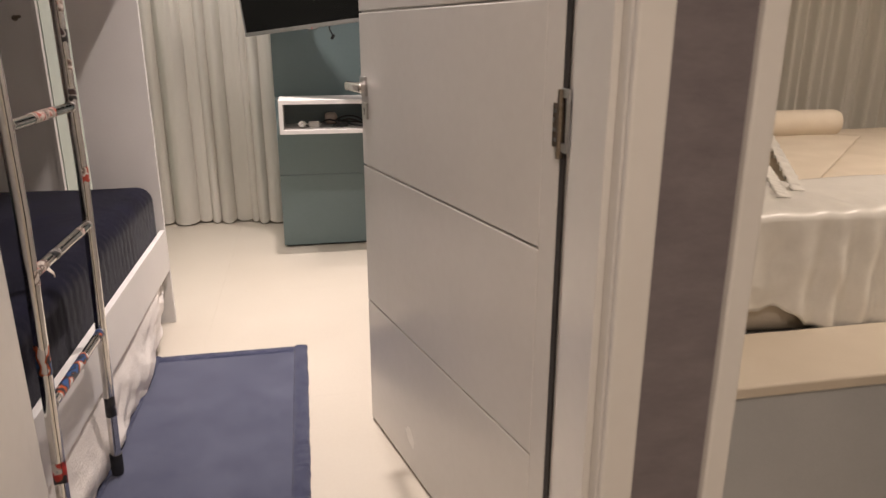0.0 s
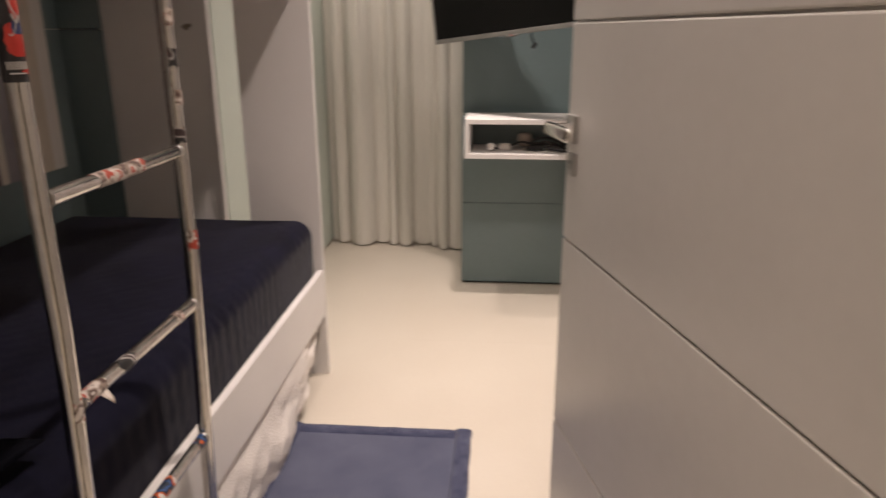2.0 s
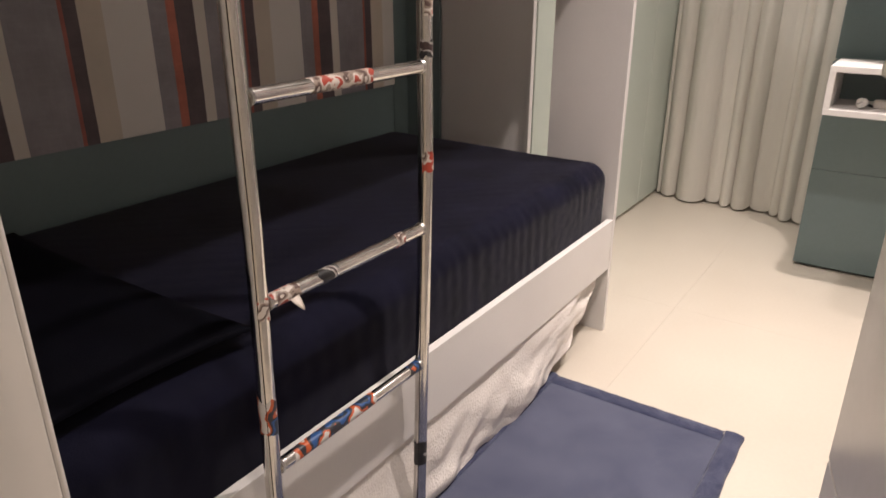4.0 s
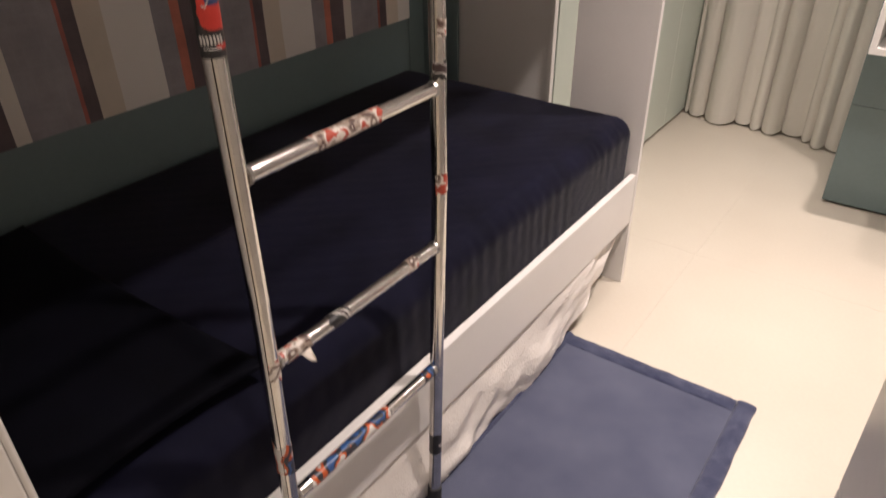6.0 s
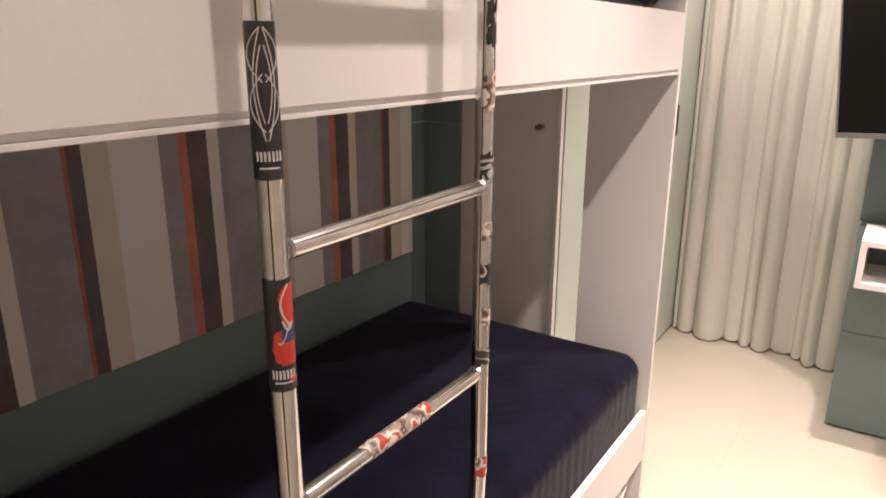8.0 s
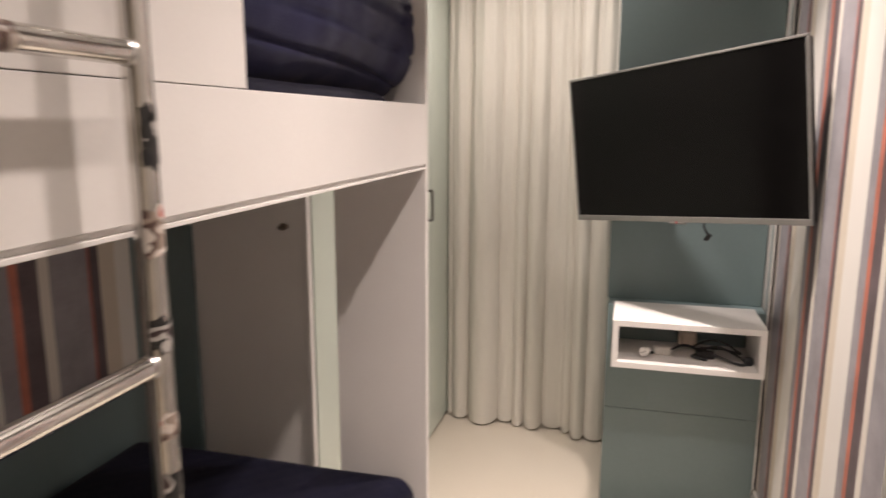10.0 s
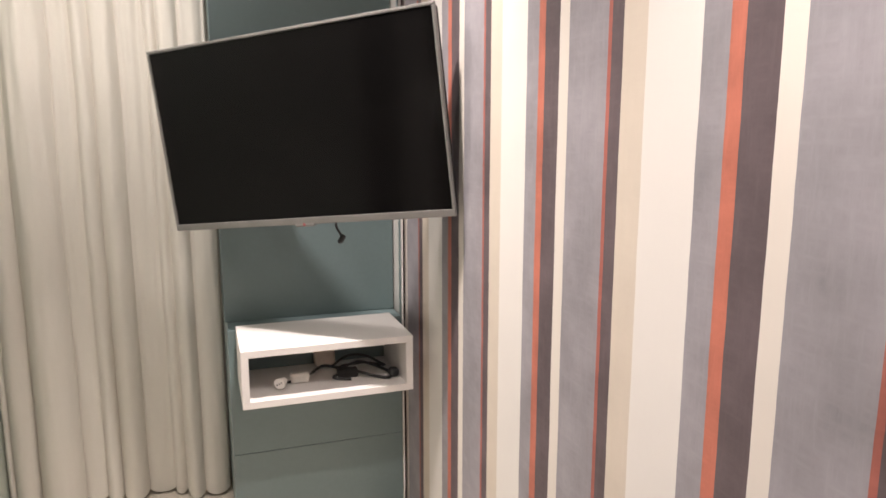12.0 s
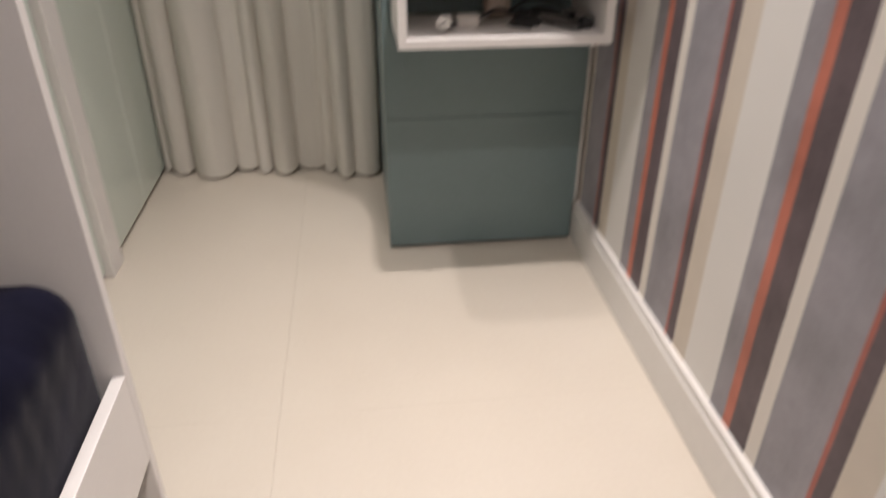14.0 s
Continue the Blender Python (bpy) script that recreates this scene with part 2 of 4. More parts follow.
MINT = mottled("mint_glass_door", (0.55, 0.62, 0.56), (0.60, 0.67, 0.61), 0.22, 1.5, 60, 0.01, coat=0.3)
NAVY_SHEET = mottled("navy_sheet", (0.0032, 0.0034, 0.0100), (0.0085, 0.0087, 0.0235), 0.75, 9, 500, 0.25, sheen=0.10)
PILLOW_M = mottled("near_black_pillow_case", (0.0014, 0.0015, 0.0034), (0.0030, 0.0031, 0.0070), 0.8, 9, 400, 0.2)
NAVY_QUILT = mottled("navy_quilt", (0.013, 0.014, 0.038), (0.024, 0.025, 0.064), 0.65, 12, 350, 0.3, sheen=0.12)
RUG_M = mottled("navy_rug_pile", (0.070, 0.078, 0.124), (0.108, 0.118, 0.174), 0.95, 7.0, 420, 0.5, sheen=0.3)
RUG_EDGE = mottled("navy_rug_border", (0.034, 0.040, 0.082), (0.086, 0.096, 0.155), 0.95, 30, 300, 0.8, sheen=0.35)
SEERSUCKER = mottled("white_seersucker", (0.75, 0.71, 0.67), (0.84, 0.80, 0.76), 0.85, 7, 160, 0.35, weave=170)
CHROME = mottled("polished_steel", (0.62, 0.60, 0.57), (0.78, 0.76, 0.73), 0.10, 30, 300, 0.01, metal=1.0, rough2=0.24)
BRUSHED = mottled("brushed_steel", (0.42, 0.41, 0.40), (0.55, 0.54, 0.52), 0.28, 20, 200, 0.02, metal=1.0, rough2=0.4)
BRONZE = mottled("worn_hinge_steel", (0.22, 0.18, 0.14), (0.40, 0.35, 0.29), 0.32, 60, 300, 0.05, metal=1.0, rough2=0.5)
STEEL_DARK = mottled("satin_dark_steel", (0.17, 0.17, 0.165), (0.26, 0.26, 0.25), 0.30, 20, 200, 0.02, metal=1.0, rough2=0.4)
RUBBER = mottled("black_rubber", (0.012, 0.012, 0.013), (0.025, 0.025, 0.026), 0.6, 30, 200, 0.05)
# near-black for the door gap's shade, the ladder's reflection lines, plinths and holes
NEAR_BLACK = mottled("near_black_fill", (0.012, 0.009, 0.008), (0.022, 0.016, 0.014), 0.7, 20, 200, 0.05)
SCREEN = mottled("tv_screen", (0.003, 0.003, 0.003), (0.0045, 0.004, 0.004), 0.12, 2, 80, 0, rough2=0.16)
SCREEN.node_tree.nodes["Principled BSDF"].inputs["Specular IOR Level"].default_value = 0.16
BEZEL = mottled("grey_plastic_bezel", (0.20, 0.195, 0.19), (0.27, 0.26, 0.25), 0.3, 8, 120, 0.01, metal=0.4)
TV_BACK = mottled("black_plastic", (0.012, 0.012, 0.012), (0.022, 0.022, 0.022), 0.5, 20, 200, 0.05)
PLUG_WHITE = mottled("white_plastic", (0.74, 0.72, 0.68), (0.82, 0.80, 0.76), 0.35, 20, 100, 0.01)
BEIGE_PLASTIC = mottled("beige_plastic", (0.52, 0.43, 0.36), (0.62, 0.53, 0.45), 0.45, 20, 100, 0.02)
PAPER = mottled("torn_paper", (0.66, 0.58, 0.50), (0.78, 0.72, 0.66), 0.8, 60, 300, 0.1)
SHEER = sheer("sheer_curtain")
BED_LINEN = mottled("cream_bed_linen", (0.66, 0.58, 0.47), (0.76, 0.68, 0.57), 0.8, 6, 260, 0.3)
BED_BASE = mottled("pale_grey_upholstery", (0.60, 0.59, 0.58), (0.67, 0.66, 0.65), 0.8, 5, 300, 0.2)
BENCH_TOP = mottled("beige_bench_top", (0.56, 0.49, 0.39), (0.63, 0.56, 0.46), 0.6, 5, 200, 0.05)
BENCH_SIDE = mottled("pale_grey_paint", (0.40, 0.41, 0.42), (0.46, 0.47, 0.48), 0.5, 4, 150, 0.05)
HALL_GREY = mottled("grey_brushed_paper", (0.150, 0.130, 0.140), (0.215, 0.190, 0.198), 0.6, 9, 60, 0.1, stretch=(1, 1, 2.5))

for cloth in (NAVY_SHEET, PILLOW_M, NAVY_QUILT, RUG_M, RUG_EDGE, SEERSUCKER, BED_LINEN):
    cloth.node_tree.nodes["Principled BSDF"].inputs["Specular IOR Level"].default_value = 0.08

# stripe colours of the wallpaper
S_GREY, S_CORAL, S_DARK = (0.285, 0.272, 0.295), (0.47, 0.155, 0.105), (0.112, 0.086, 0.094)
S_RUST, S_BEIGE, S_WHITE, S_CREAM = (0.36, 0.115, 0.09), (0.59, 0.53, 0.45), (0.69, 0.67, 0.64), (0.66, 0.62, 0.565)
STOPS = [(0.0, S_GREY), (0.240, S_RUST), (0.258, S_DARK), (0.322, S_BEIGE), (0.440, S_WHITE), (0.674, S_GREY),
         (0.771, S_CORAL), (0.824, S_DARK), (0.930, S_CREAM)]
PAPER_PERIOD = 0.532
WALLPAPER = striped("striped_wallpaper", 2.918, PAPER_PERIOD, STOPS, flip=True)
WALLPAPER_BED = striped("striped_wallpaper_panel", 1.636, PAPER_PERIOD, STOPS)

STICK_RED = patched("sticker_red_black", [(0.02, 0.02, 0.02), (0.42, 0.03, 0.02), (0.55, 0.045, 0.03), (0.62, 0.58, 0.56), (0.04, 0.06, 0.16)], 26)
STICK_DARK = patched("sticker_black_white", [(0.015, 0.015, 0.017), (0.028, 0.027, 0.027), (0.02, 0.02, 0.02), (0.42, 0.40, 0.38), (0.05, 0.03, 0.03)], 34)
STICK_BLUE = patched("sticker_blue_orange", [(0.02, 0.03, 0.05), (0.03, 0.09, 0.26), (0.03, 0.03, 0.04), (0.50, 0.10, 0.03), (0.62, 0.60, 0.58)], 30)
STICK_WORN = patched("sticker_worn", [(0.40, 0.06, 0.035), (0.62, 0.56, 0.51), (0.30, 0.24, 0.20), (0.10, 0.06, 0.05), (0.60, 0.55, 0.50)], 45)

FILM_BLACK = mottled("black_sticker_film", (0.012, 0.012, 0.014), (0.030, 0.029, 0.031), 0.4, 40, 300, 0.03)
FILM_RED = mottled("red_sticker_print", (0.40, 0.022, 0.016), (0.56, 0.050, 0.034), 0.38, 50, 300, 0.03)
FILM_BLUE = mottled("blue_sticker_print", (0.020, 0.030, 0.085), (0.040, 0.055, 0.140), 0.4, 50, 300, 0.03)
FILM_PALE = mottled("pale_sticker_print", (0.42, 0.40, 0.38), (0.60, 0.58, 0.55), 0.5, 60, 300, 0.03)

# ---- structure ----
WALL_X, BACK_X, DOOR_Y0, DOOR_Y1, END_Y = 0.530, -1.433, 0.88, 1.10, 4.78
JAMB_L, JAMB_R = -0.355, 0.494


def structure(name, bm, material, label, category):
    return tagged(part(name, bm, material), label, category, kind="structure")


# the floor: sheets with hairline joints over a dark bed
floor = structure("floor", box((-3.2, -2.6, -0.10), (4.6, 5.4, -0.003), 0), GROUT, "smooth cream vinyl floor laid in large sheets", "floor")
xs = [-3.2, -1.55, -0.347, 0.86, 2.06, 3.27, 4.6]
ys = [-2.6, -1.4, -0.2, 1.0, 2.2, 3.29, 4.49, 5.4]
for i in range(len(xs) - 1):
    for j in range(len(ys) - 1):
        part("floor_sheet", box((xs[i] + 0.0002, ys[j] + 0.0002, -0.003), (xs[i + 1] - 0.0002, ys[j + 1] - 0.0002, 0), 0), FLOOR_M, floor)

structure("wall_right", box((WALL_X, DOOR_Y0, 0), (0.668, 5.0, CEIL), 0), WHITE_WALL, "plain white wall behind the striped paper", "wall")
structure("wallpaper", box((WALL_X - 0.0025, DOOR_Y1 + 0.005, 0.128), (WALL_X, 5.0, CEIL), 0), WALLPAPER, "wallpaper with grey, coral, cream and dark painted stripes", "wallpaper")
structure("wall_back", box((BACK_X - 0.12, DOOR_Y0, 0), (BACK_X, 5.0, CEIL), 0), WHITE_WALL, "white wall behind the bunk bed", "wall")
structure("wall_far", box((BACK_X, END_Y, 0), (WALL_X, END_Y + 0.22, CEIL), 0), WHITE_WALL, "white wall behind the curtain", "wall")
structure("wall_entry", box((BACK_X, DOOR_Y0, 0), (JAMB_L - 0.04, DOOR_Y1, CEIL), 0), WHITE_WALL, "white wall beside the bedroom door", "wall")
structure("wall_lintel", box((JAMB_L - 0.04, DOOR_Y0, 2.13), (WALL_X, DOOR_Y1, CEIL), 0), WHITE_WALL, "white wall above the bedroom door", "wall")
structure("hall_wallpaper", box((0.5475, DOOR_Y0 - 0.003, 0), (0.668, DOOR_Y0 - 0.0002, CEIL), 0), HALL_GREY, "narrow strip of dark grey brushed wallpaper", "wallpaper")
structure("ceiling", box((-3.2, -2.6, CEIL), (4.6, 5.4, CEIL + 0.1), 0), CEILING_PAINT, "white painted ceiling", "ceiling")
# hall and the room next door
structure("wall_hall_left", box((-1.25, -2.5, 0), (-1.15, DOOR_Y0, CEIL), 0), WHITE_WALL, "white hall wall", "wall")
structure("wall_hall_back", box((-1.15, -2.5, 0), (1.8, -2.4, CEIL), 0), WHITE_WALL, "white hall wall", "wall")
structure("wall_hall_right", box((1.55, -2.4, 0), (1.65, DOOR_Y0 - 0.002, CEIL), 0), WHITE_WALL, "white hall wall", "wall")
structure("wall_next_right", box((3.6, DOOR_Y0, 0), (3.7, 5.0, CEIL), 0), WHITE_WALL, "white wall of the next bedroom", "wall")
structure("wall_next_far", box((0.668, 3.66, 0), (3.6, 3.76, CEIL), 0), WHITE_WALL, "white wall of the next bedroom", "wall")
structure("wall_next_entry", box((1.46, DOOR_Y0, 0), (3.6, DOOR_Y0 + 0.1, CEIL), 0), WHITE_WALL, "white wall beside the next doorway", "wall")
structure("wall_next_lintel", box((0.668, DOOR_Y0, 2.13), (1.46, DOOR_Y0 + 0.1, CEIL), 0), WHITE_WALL, "white wall above the next doorway", "wall")

# baseboard with a small step at its top
bb = box((0.510, 1.16, 0), (WALL_X - 0.001, 4.005, 0.112), 0.002)
box((0.5135, 1.16, 0.1125), (WALL_X - 0.001, 4.005, 0.135), 0.004, bm=bb)
structure("baseboard", bb, WHITE_LACQUER, "white lacquered baseboard with a stepped top edge", "baseboard")

# door frame: jambs with a stop, casings on both faces
fr = bmesh.new()
box((JAMB_R, DOOR_Y0 - 0.004, 0), (WALL_X - 0.001, DOOR_Y1 - 0.01, 2.13), 0.002, bm=fr)
box((JAMB_R - 0.012, DOOR_Y0 + 0.02, 0), (JAMB_R, DOOR_Y1 - 0.075, 2.10), 0.002, bm=fr)
box((JAMB_L - 0.04, DOOR_Y0 - 0.004, 0), (JAMB_L, DOOR_Y1 + 0.012, 2.13), 0.002, bm=fr)
box((JAMB_L, DOOR_Y0 + 0.02, 0), (JAMB_L + 0.012, DOOR_Y1 - 0.05, 2.10), 0.002, bm=fr)
box((JAMB_L, DOOR_Y0, 2.10), (JAMB_R, DOOR_Y1 - 0.01, 2.13), 0.002, bm=fr)
frame_ob = structure("door_frame", fr, WHITE_LACQUER, "white lacquered door frame", "door frame")
part("casing", box((JAMB_R + 0.002, DOOR_Y0 - 0.018, 0), (0.547, DOOR_Y0 - 0.0045, 2.19), 0.004), WHITE_LACQUER, frame_ob)
part("casing", box((JAMB_L - 0.062, DOOR_Y0 - 0.018, 0), (JAMB_L - 0.002, DOOR_Y0 - 0.0045, 2.19), 0.004), WHITE_LACQUER, frame_ob)
part("casing", box((JAMB_L - 0.062, DOOR_Y1 + 0.0125, 0), (JAMB_L - 0.002, DOOR_Y1 + 0.020, 2.19), 0.003), WHITE_LACQUER, frame_ob)
# dark strip: the shade of the gap between door and jamb, put in as colour
part("gap_strip", box((JAMB_R - 0.004, DOOR_Y1 - 0.032, 0), (JAMB_R - 0.0005, DOOR_Y1 - 0.011, 2.10), 0.001), NEAR_BLACK, frame_ob, "dark strip for the shade in the gap beside the door")
fr = bmesh.new()
box((0.668, DOOR_Y0 - 0.016, 0), (0.705, DOOR_Y0 + 0.11, 2.16), 0.004, bm=fr)
box((1.425, DOOR_Y0 - 0.016, 0), (1.462, DOOR_Y0 + 0.11, 2.16), 0.004, bm=fr)
box((0.705, DOOR_Y0 - 0.016, 2.12), (1.425, DOOR_Y0 + 0.11, 2.16), 0.004, bm=fr)
next_frame = structure("door_frame_next", fr, WHITE_LACQUER, "white frame of the doorway next door", "door frame")
part("strike_plate", box((0.7045, DOOR_Y0 + 0.03, 0.62), (0.708, DOOR_Y0 + 0.06, 0.75), 0.001), BRONZE, next_frame, "steel strike plate")


# ---- ceiling lights ----
def downlight(x, y, watts, radius, beam, colour):
    t = thing("ceiling_light", "small round recessed ceiling downlight with white ring", "ceiling light", "downlights", at=(x, y, CEIL))
    ring = tube([(0, 0, -0.002), (0, 0, -0.010)], [radius + 0.022, radius + 0.016], 32)
    smooth(part("ring", ring, WHITE_LACQUER, t))
    disc = tube([(0, 0, -0.0102), (0, 0, -0.0125)], radius, 32)
    part("diffuser", disc, glow("lamp_diffuser", colour, 6), t)
    lamp = bpy.data.lights.new("downlight", "AREA")
    lamp.shape, lamp.size, lamp.energy, lamp.color, lamp.spread = "DISK", radius * 2, watts, colour, radians(beam)
    ob = new("downlight", lamp)
    ob.location = (x, y, CEIL - 0.02)
    return t


for spec in LAMPS:
    downlight(*spec)

# ---- the open bedroom door ----
LEAF = (1.004, 1.102)


def panel_door():
    d = thing("door_1", "white lacquered bedroom door with horizontal grooves, standing open", "door", kind="structure")
    width, thick, high = 0.960, 0.036, 2.11
    levels = [0.010, 0.4125, 0.8255, 1.238, 1.650, high]
    gap = 0.0035
    part("core", box((0.001, -thick, 0.010), (width - 0.006, -0.0075, high), 0.002), WHITE_LACQUER, d)
    part("hinge_stile", box((0, -0.0073, 0.010), (0.048, 0, high), 0.0015), WHITE_LACQUER, d)
    for a, b in zip(levels, levels[1:]):
        lo = a + (gap / 2 if a > 0.02 else 0)
        hi = b - (gap / 2 if b < high else 0)
        part("door_panel", box((0.0484, -0.0073, lo), (width, 0, hi), 0.0068, 4), WHITE_LACQUER, d)
    # lever, key plate, hinge
    lever = part("door_handle", box((0.905, 0.0002, 1.020), (0.948, 0.008, 1.072), 0.002), BRUSHED, d, "brushed steel lever handle with square plate")
    arm = bmesh.new()
    tube([(0.922, 0.008, 1.048), (0.922, 0.030, 1.048), (0.921, 0.044, 1.048)], 0.010, 16, bm=arm)
    box((0.811, 0.040, 1.036), (0.934, 0.058, 1.061), 0.008, 4, bm=arm)
    smooth(part("lever", arm, CHROME, lever))
    key = part("key_plate", box((0.903, 0.0002, 0.958), (0.941, 0.006, 1.002), 0.002), BRUSHED, d, "square steel key plate")
    slot = tube([(0.922, 0.0062, 0.984), (0.922, 0.0066, 0.984)], 0.0042, 14)
    box((0.9202, 0.0062, 0.970), (0.9238, 0.0066, 0.983), 0, bm=slot)
    part("keyhole", slot, NEAR_BLACK, key)
    hinge = part("hinge", box((0.003, 0.0003, 1.008), (0.019, 0.0025, 1.078), 0.001), BRONZE, d, "worn steel butt hinge")
    part("knuckle", tube([(-0.006, 0.004, 0.992), (-0.006, 0.004, 1.100)], 0.0065, 16), BRONZE, hinge)
    for z in (1.020, 1.036, 1.052, 1.066):
        part("screw", tube([(0.012 + 0.003 * ((z * 1000) % 3 - 1), 0.0026, z), (0.012 + 0.003 * ((z * 1000) % 3 - 1), 0.0036, z)], 0.0034, 10), BRUSHED, hinge)
    # the other leaf lies on the jamb, a steel loop let into its edge
    jl = box((JAMB_R - 0.0085, 1.050, LEAF[0]), (JAMB_R - 0.0045, 1.087, LEAF[0] + 0.014), 0.0006)
    box((JAMB_R - 0.0085, 1.050, LEAF[1] - 0.014), (JAMB_R - 0.0045, 1.087, LEAF[1]), 0.0006, bm=jl)
    box((JAMB_R - 0.0085, 1.050, LEAF[0] + 0.0142), (JAMB_R - 0.0045, 1.060, LEAF[1] - 0.0142), 0.0006, bm=jl)
    bmesh.ops.transform(jl, matrix=pose(0.489, 1.090, 0, 0, 0, 104.4).inverted(), verts=jl.verts[:])
    part("jamb_leaf", jl, BRUSHED, hinge, "bright steel jamb leaf")
    d.matrix_world = pose(0.489, 1.090, 0, 0, 0, 104.4)
    return d


panel_door()


# ---- bunk bed ----
BED_X, BED_Y0, BED_Y1 = -0.499, 1.106, 2.963


def bunk_bed():
    bed = thing("bunk_bed", "built-in white laminate bunk bed with upper guard board", "bunk bed", at=(0, 0, 0))
    part("end_panel", box((-0.750, BED_Y1, 0), (BED_X, BED_Y1 + 0.019, 1.842), 0.0012), WHITE_BOARD, bed)
    part("lower_rail", box((BED_X - 0.020, BED_Y0, 0.237), (BED_X - 0.0005, BED_Y1 - 0.0005, 0.411), 0.0015), WHITE_BOARD, bed)
    part("lower_base", box((BACK_X + 0.006, BED_Y0, 0.300), (BED_X - 0.0205, BED_Y1 - 0.001, 0.320), 0.001), WHITE_BOARD, bed)
    part("upper_rail", box((BED_X - 0.020, BED_Y0, 1.437), (BED_X, BED_Y1 - 0.0005, 1.5825), 0.001), WHITE_BOARD, bed)
    part("rail_lip", box((BED_X - 0.030, BED_Y0, 1.424), (BED_X - 0.001, BED_Y1 - 0.001, 1.4295), 0.0008), WHITE_BOARD, bed)
    part("rail_recess", box((BED_X - 0.028, BED_Y0, 1.4297), (BED_X - 0.007, BED_Y1 - 0.001, 1.4368), 0), WHITE_BOARD, bed)
    part("guard_board", box((BED_X - 0.020, BED_Y0, 1.5838), (BED_X - 0.0003, 2.128, 1.842), 0.0012), WHITE_BOARD, bed)
    part("upper_base", box((BACK_X + 0.006, BED_Y0, 1.4298), (BED_X - 0.0285, BED_Y1 - 0.001, 1.452), 0.001), WHITE_BOARD, bed)
    return bed


bunk_bed()

# teal back boards of the bed and the stripe panel set into them
tb = thing("wall_panel", "dark teal wall boards along the back of the bed", "wall panel", kind="structure")
part("lower_board", box((BACK_X, BED_Y0, 0), (BACK_X + 0.004, 3.0, 0.764), 0.001), TEAL, tb)
part("end_board", box((BACK_X, 3.0012, 0), (BACK_X + 0.004, 3.098, 1.232), 0.001), TEAL, tb)
part("end_board", box((BACK_X, 3.0012, 1.2345), (BACK_X + 0.004, 3.098, CEIL), 0.001), TEAL, tb)
part("return_board", box((BACK_X + 0.0045, 3.086, 0), (-1.275, 3.0975, 1.232), 0.001), TEAL, tb)
part("return_board", box((BACK_X + 0.0045, 3.086, 1.2345), (-1.275, 3.0975, CEIL), 0.001), TEAL, tb)
part("stripe_panel", box((BACK_X, BED_Y0, 0.7652), (BACK_X + 0.012, 2.998, CEIL), 0.001), WALLPAPER_BED, tb, "panel covered with grey, coral, cream and dark stripes")


# ---- bedding ----
def mattress_bump(p, n):
    side = 1 - abs(n.z)
    v = 0.0022 * n3(p.x, p.y, p.z, 5) * (1 - side)
    v += 0.0011 * side * math.sin(p.y * 140 + 3 * n3(p.x, p.y, 0, 6)) * min(1, max(0, n3(p.x + 4, p.y, p.z, 4) + 0.5))
    v += 0.004 * n3(p.x, p.y, p.z, 2.4)
    for d in (p.x + p.y + p.z, p.x - p.y + p.z):
        r = (d / 0.062) % 1.0
        v -= 0.0007 * math.exp(-min(r, 1 - r) * 14)
    return v


m = thing("mattress", "lower bunk mattress in a dark navy fitted sheet", "mattress")
part("core", box((BACK_X + 0.03, BED_Y0 + 0.03, 0.3205), (BED_X - 0.05, BED_Y1 - 0.03, 0.57), 0.01), SEERSUCKER, m)
smooth(part("fitted_sheet", block((BACK_X + 0.010, BED_Y0 + 0.008, 0.321), (BED_X - 0.022, BED_Y1 - 0.002, 0.604), (0.06, 0.05, 0.06), 0.008, mattress_bump), NAVY_SHEET, m), 3)


def pillow():
    """A flat pillow with pinched edges and pointed corners."""
    def side(sign):
        def f(u, v):
            a, b = 2 * u - 1, 2 * v - 1
            thick = 0.030 * max(0.0, (1 - abs(a) ** 3) * (1 - abs(b) ** 3)) ** 0.6
            x = -0.940 + 0.390 * a * (1 - 0.05 * (1 - b * b))
            y = 1.322 + 0.200 * b * (1 - 0.07 * (1 - a * a))
            return Vector((x, y, 0.634 + sign * thick + (0.006 * n3(x, y, 0, 7) if sign > 0 else 0.0) * (1 - a * a) * (1 - b * b)))
        return f

    bm = sheet(60, 34, side(1))
    me = bpy.data.meshes.new("under")
    under = sheet(60, 34, side(-1))
    under.to_mesh(me)
    under.free()
    bm.from_mesh(me)
    bpy.data.meshes.remove(me)
    bmesh.ops.remove_doubles(bm, verts=bm.verts[:], dist=1e-4)
    bmesh.ops.recalc_face_normals(bm, faces=bm.faces[:])
    return bm


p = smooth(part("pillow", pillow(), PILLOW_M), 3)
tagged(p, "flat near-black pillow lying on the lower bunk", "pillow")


def quilt_bump(p, n):
    q = (p.z + 0.06 * p.y + 0.035 * n3(p.x, p.y * 0.6, p.z, 2.6)) - 0.9 * p.x * max(0.0, n.z) ** 2
    row = (q / 0.062) % 1.0
    # distance from the nearest stitched seam of the quilt
    thin_line = min(row, 1 - row)
    v = 0.011 * (1 - math.exp(-thin_line * 20)) - 0.009
    v += 0.014 * n3(p.x, p.y, p.z, 3.5) + 0.005 * n3(p.x + 3, p.y, p.z, 8) + 0.002 * n3(p.x, p.y + 5, p.z, 17)
    return v


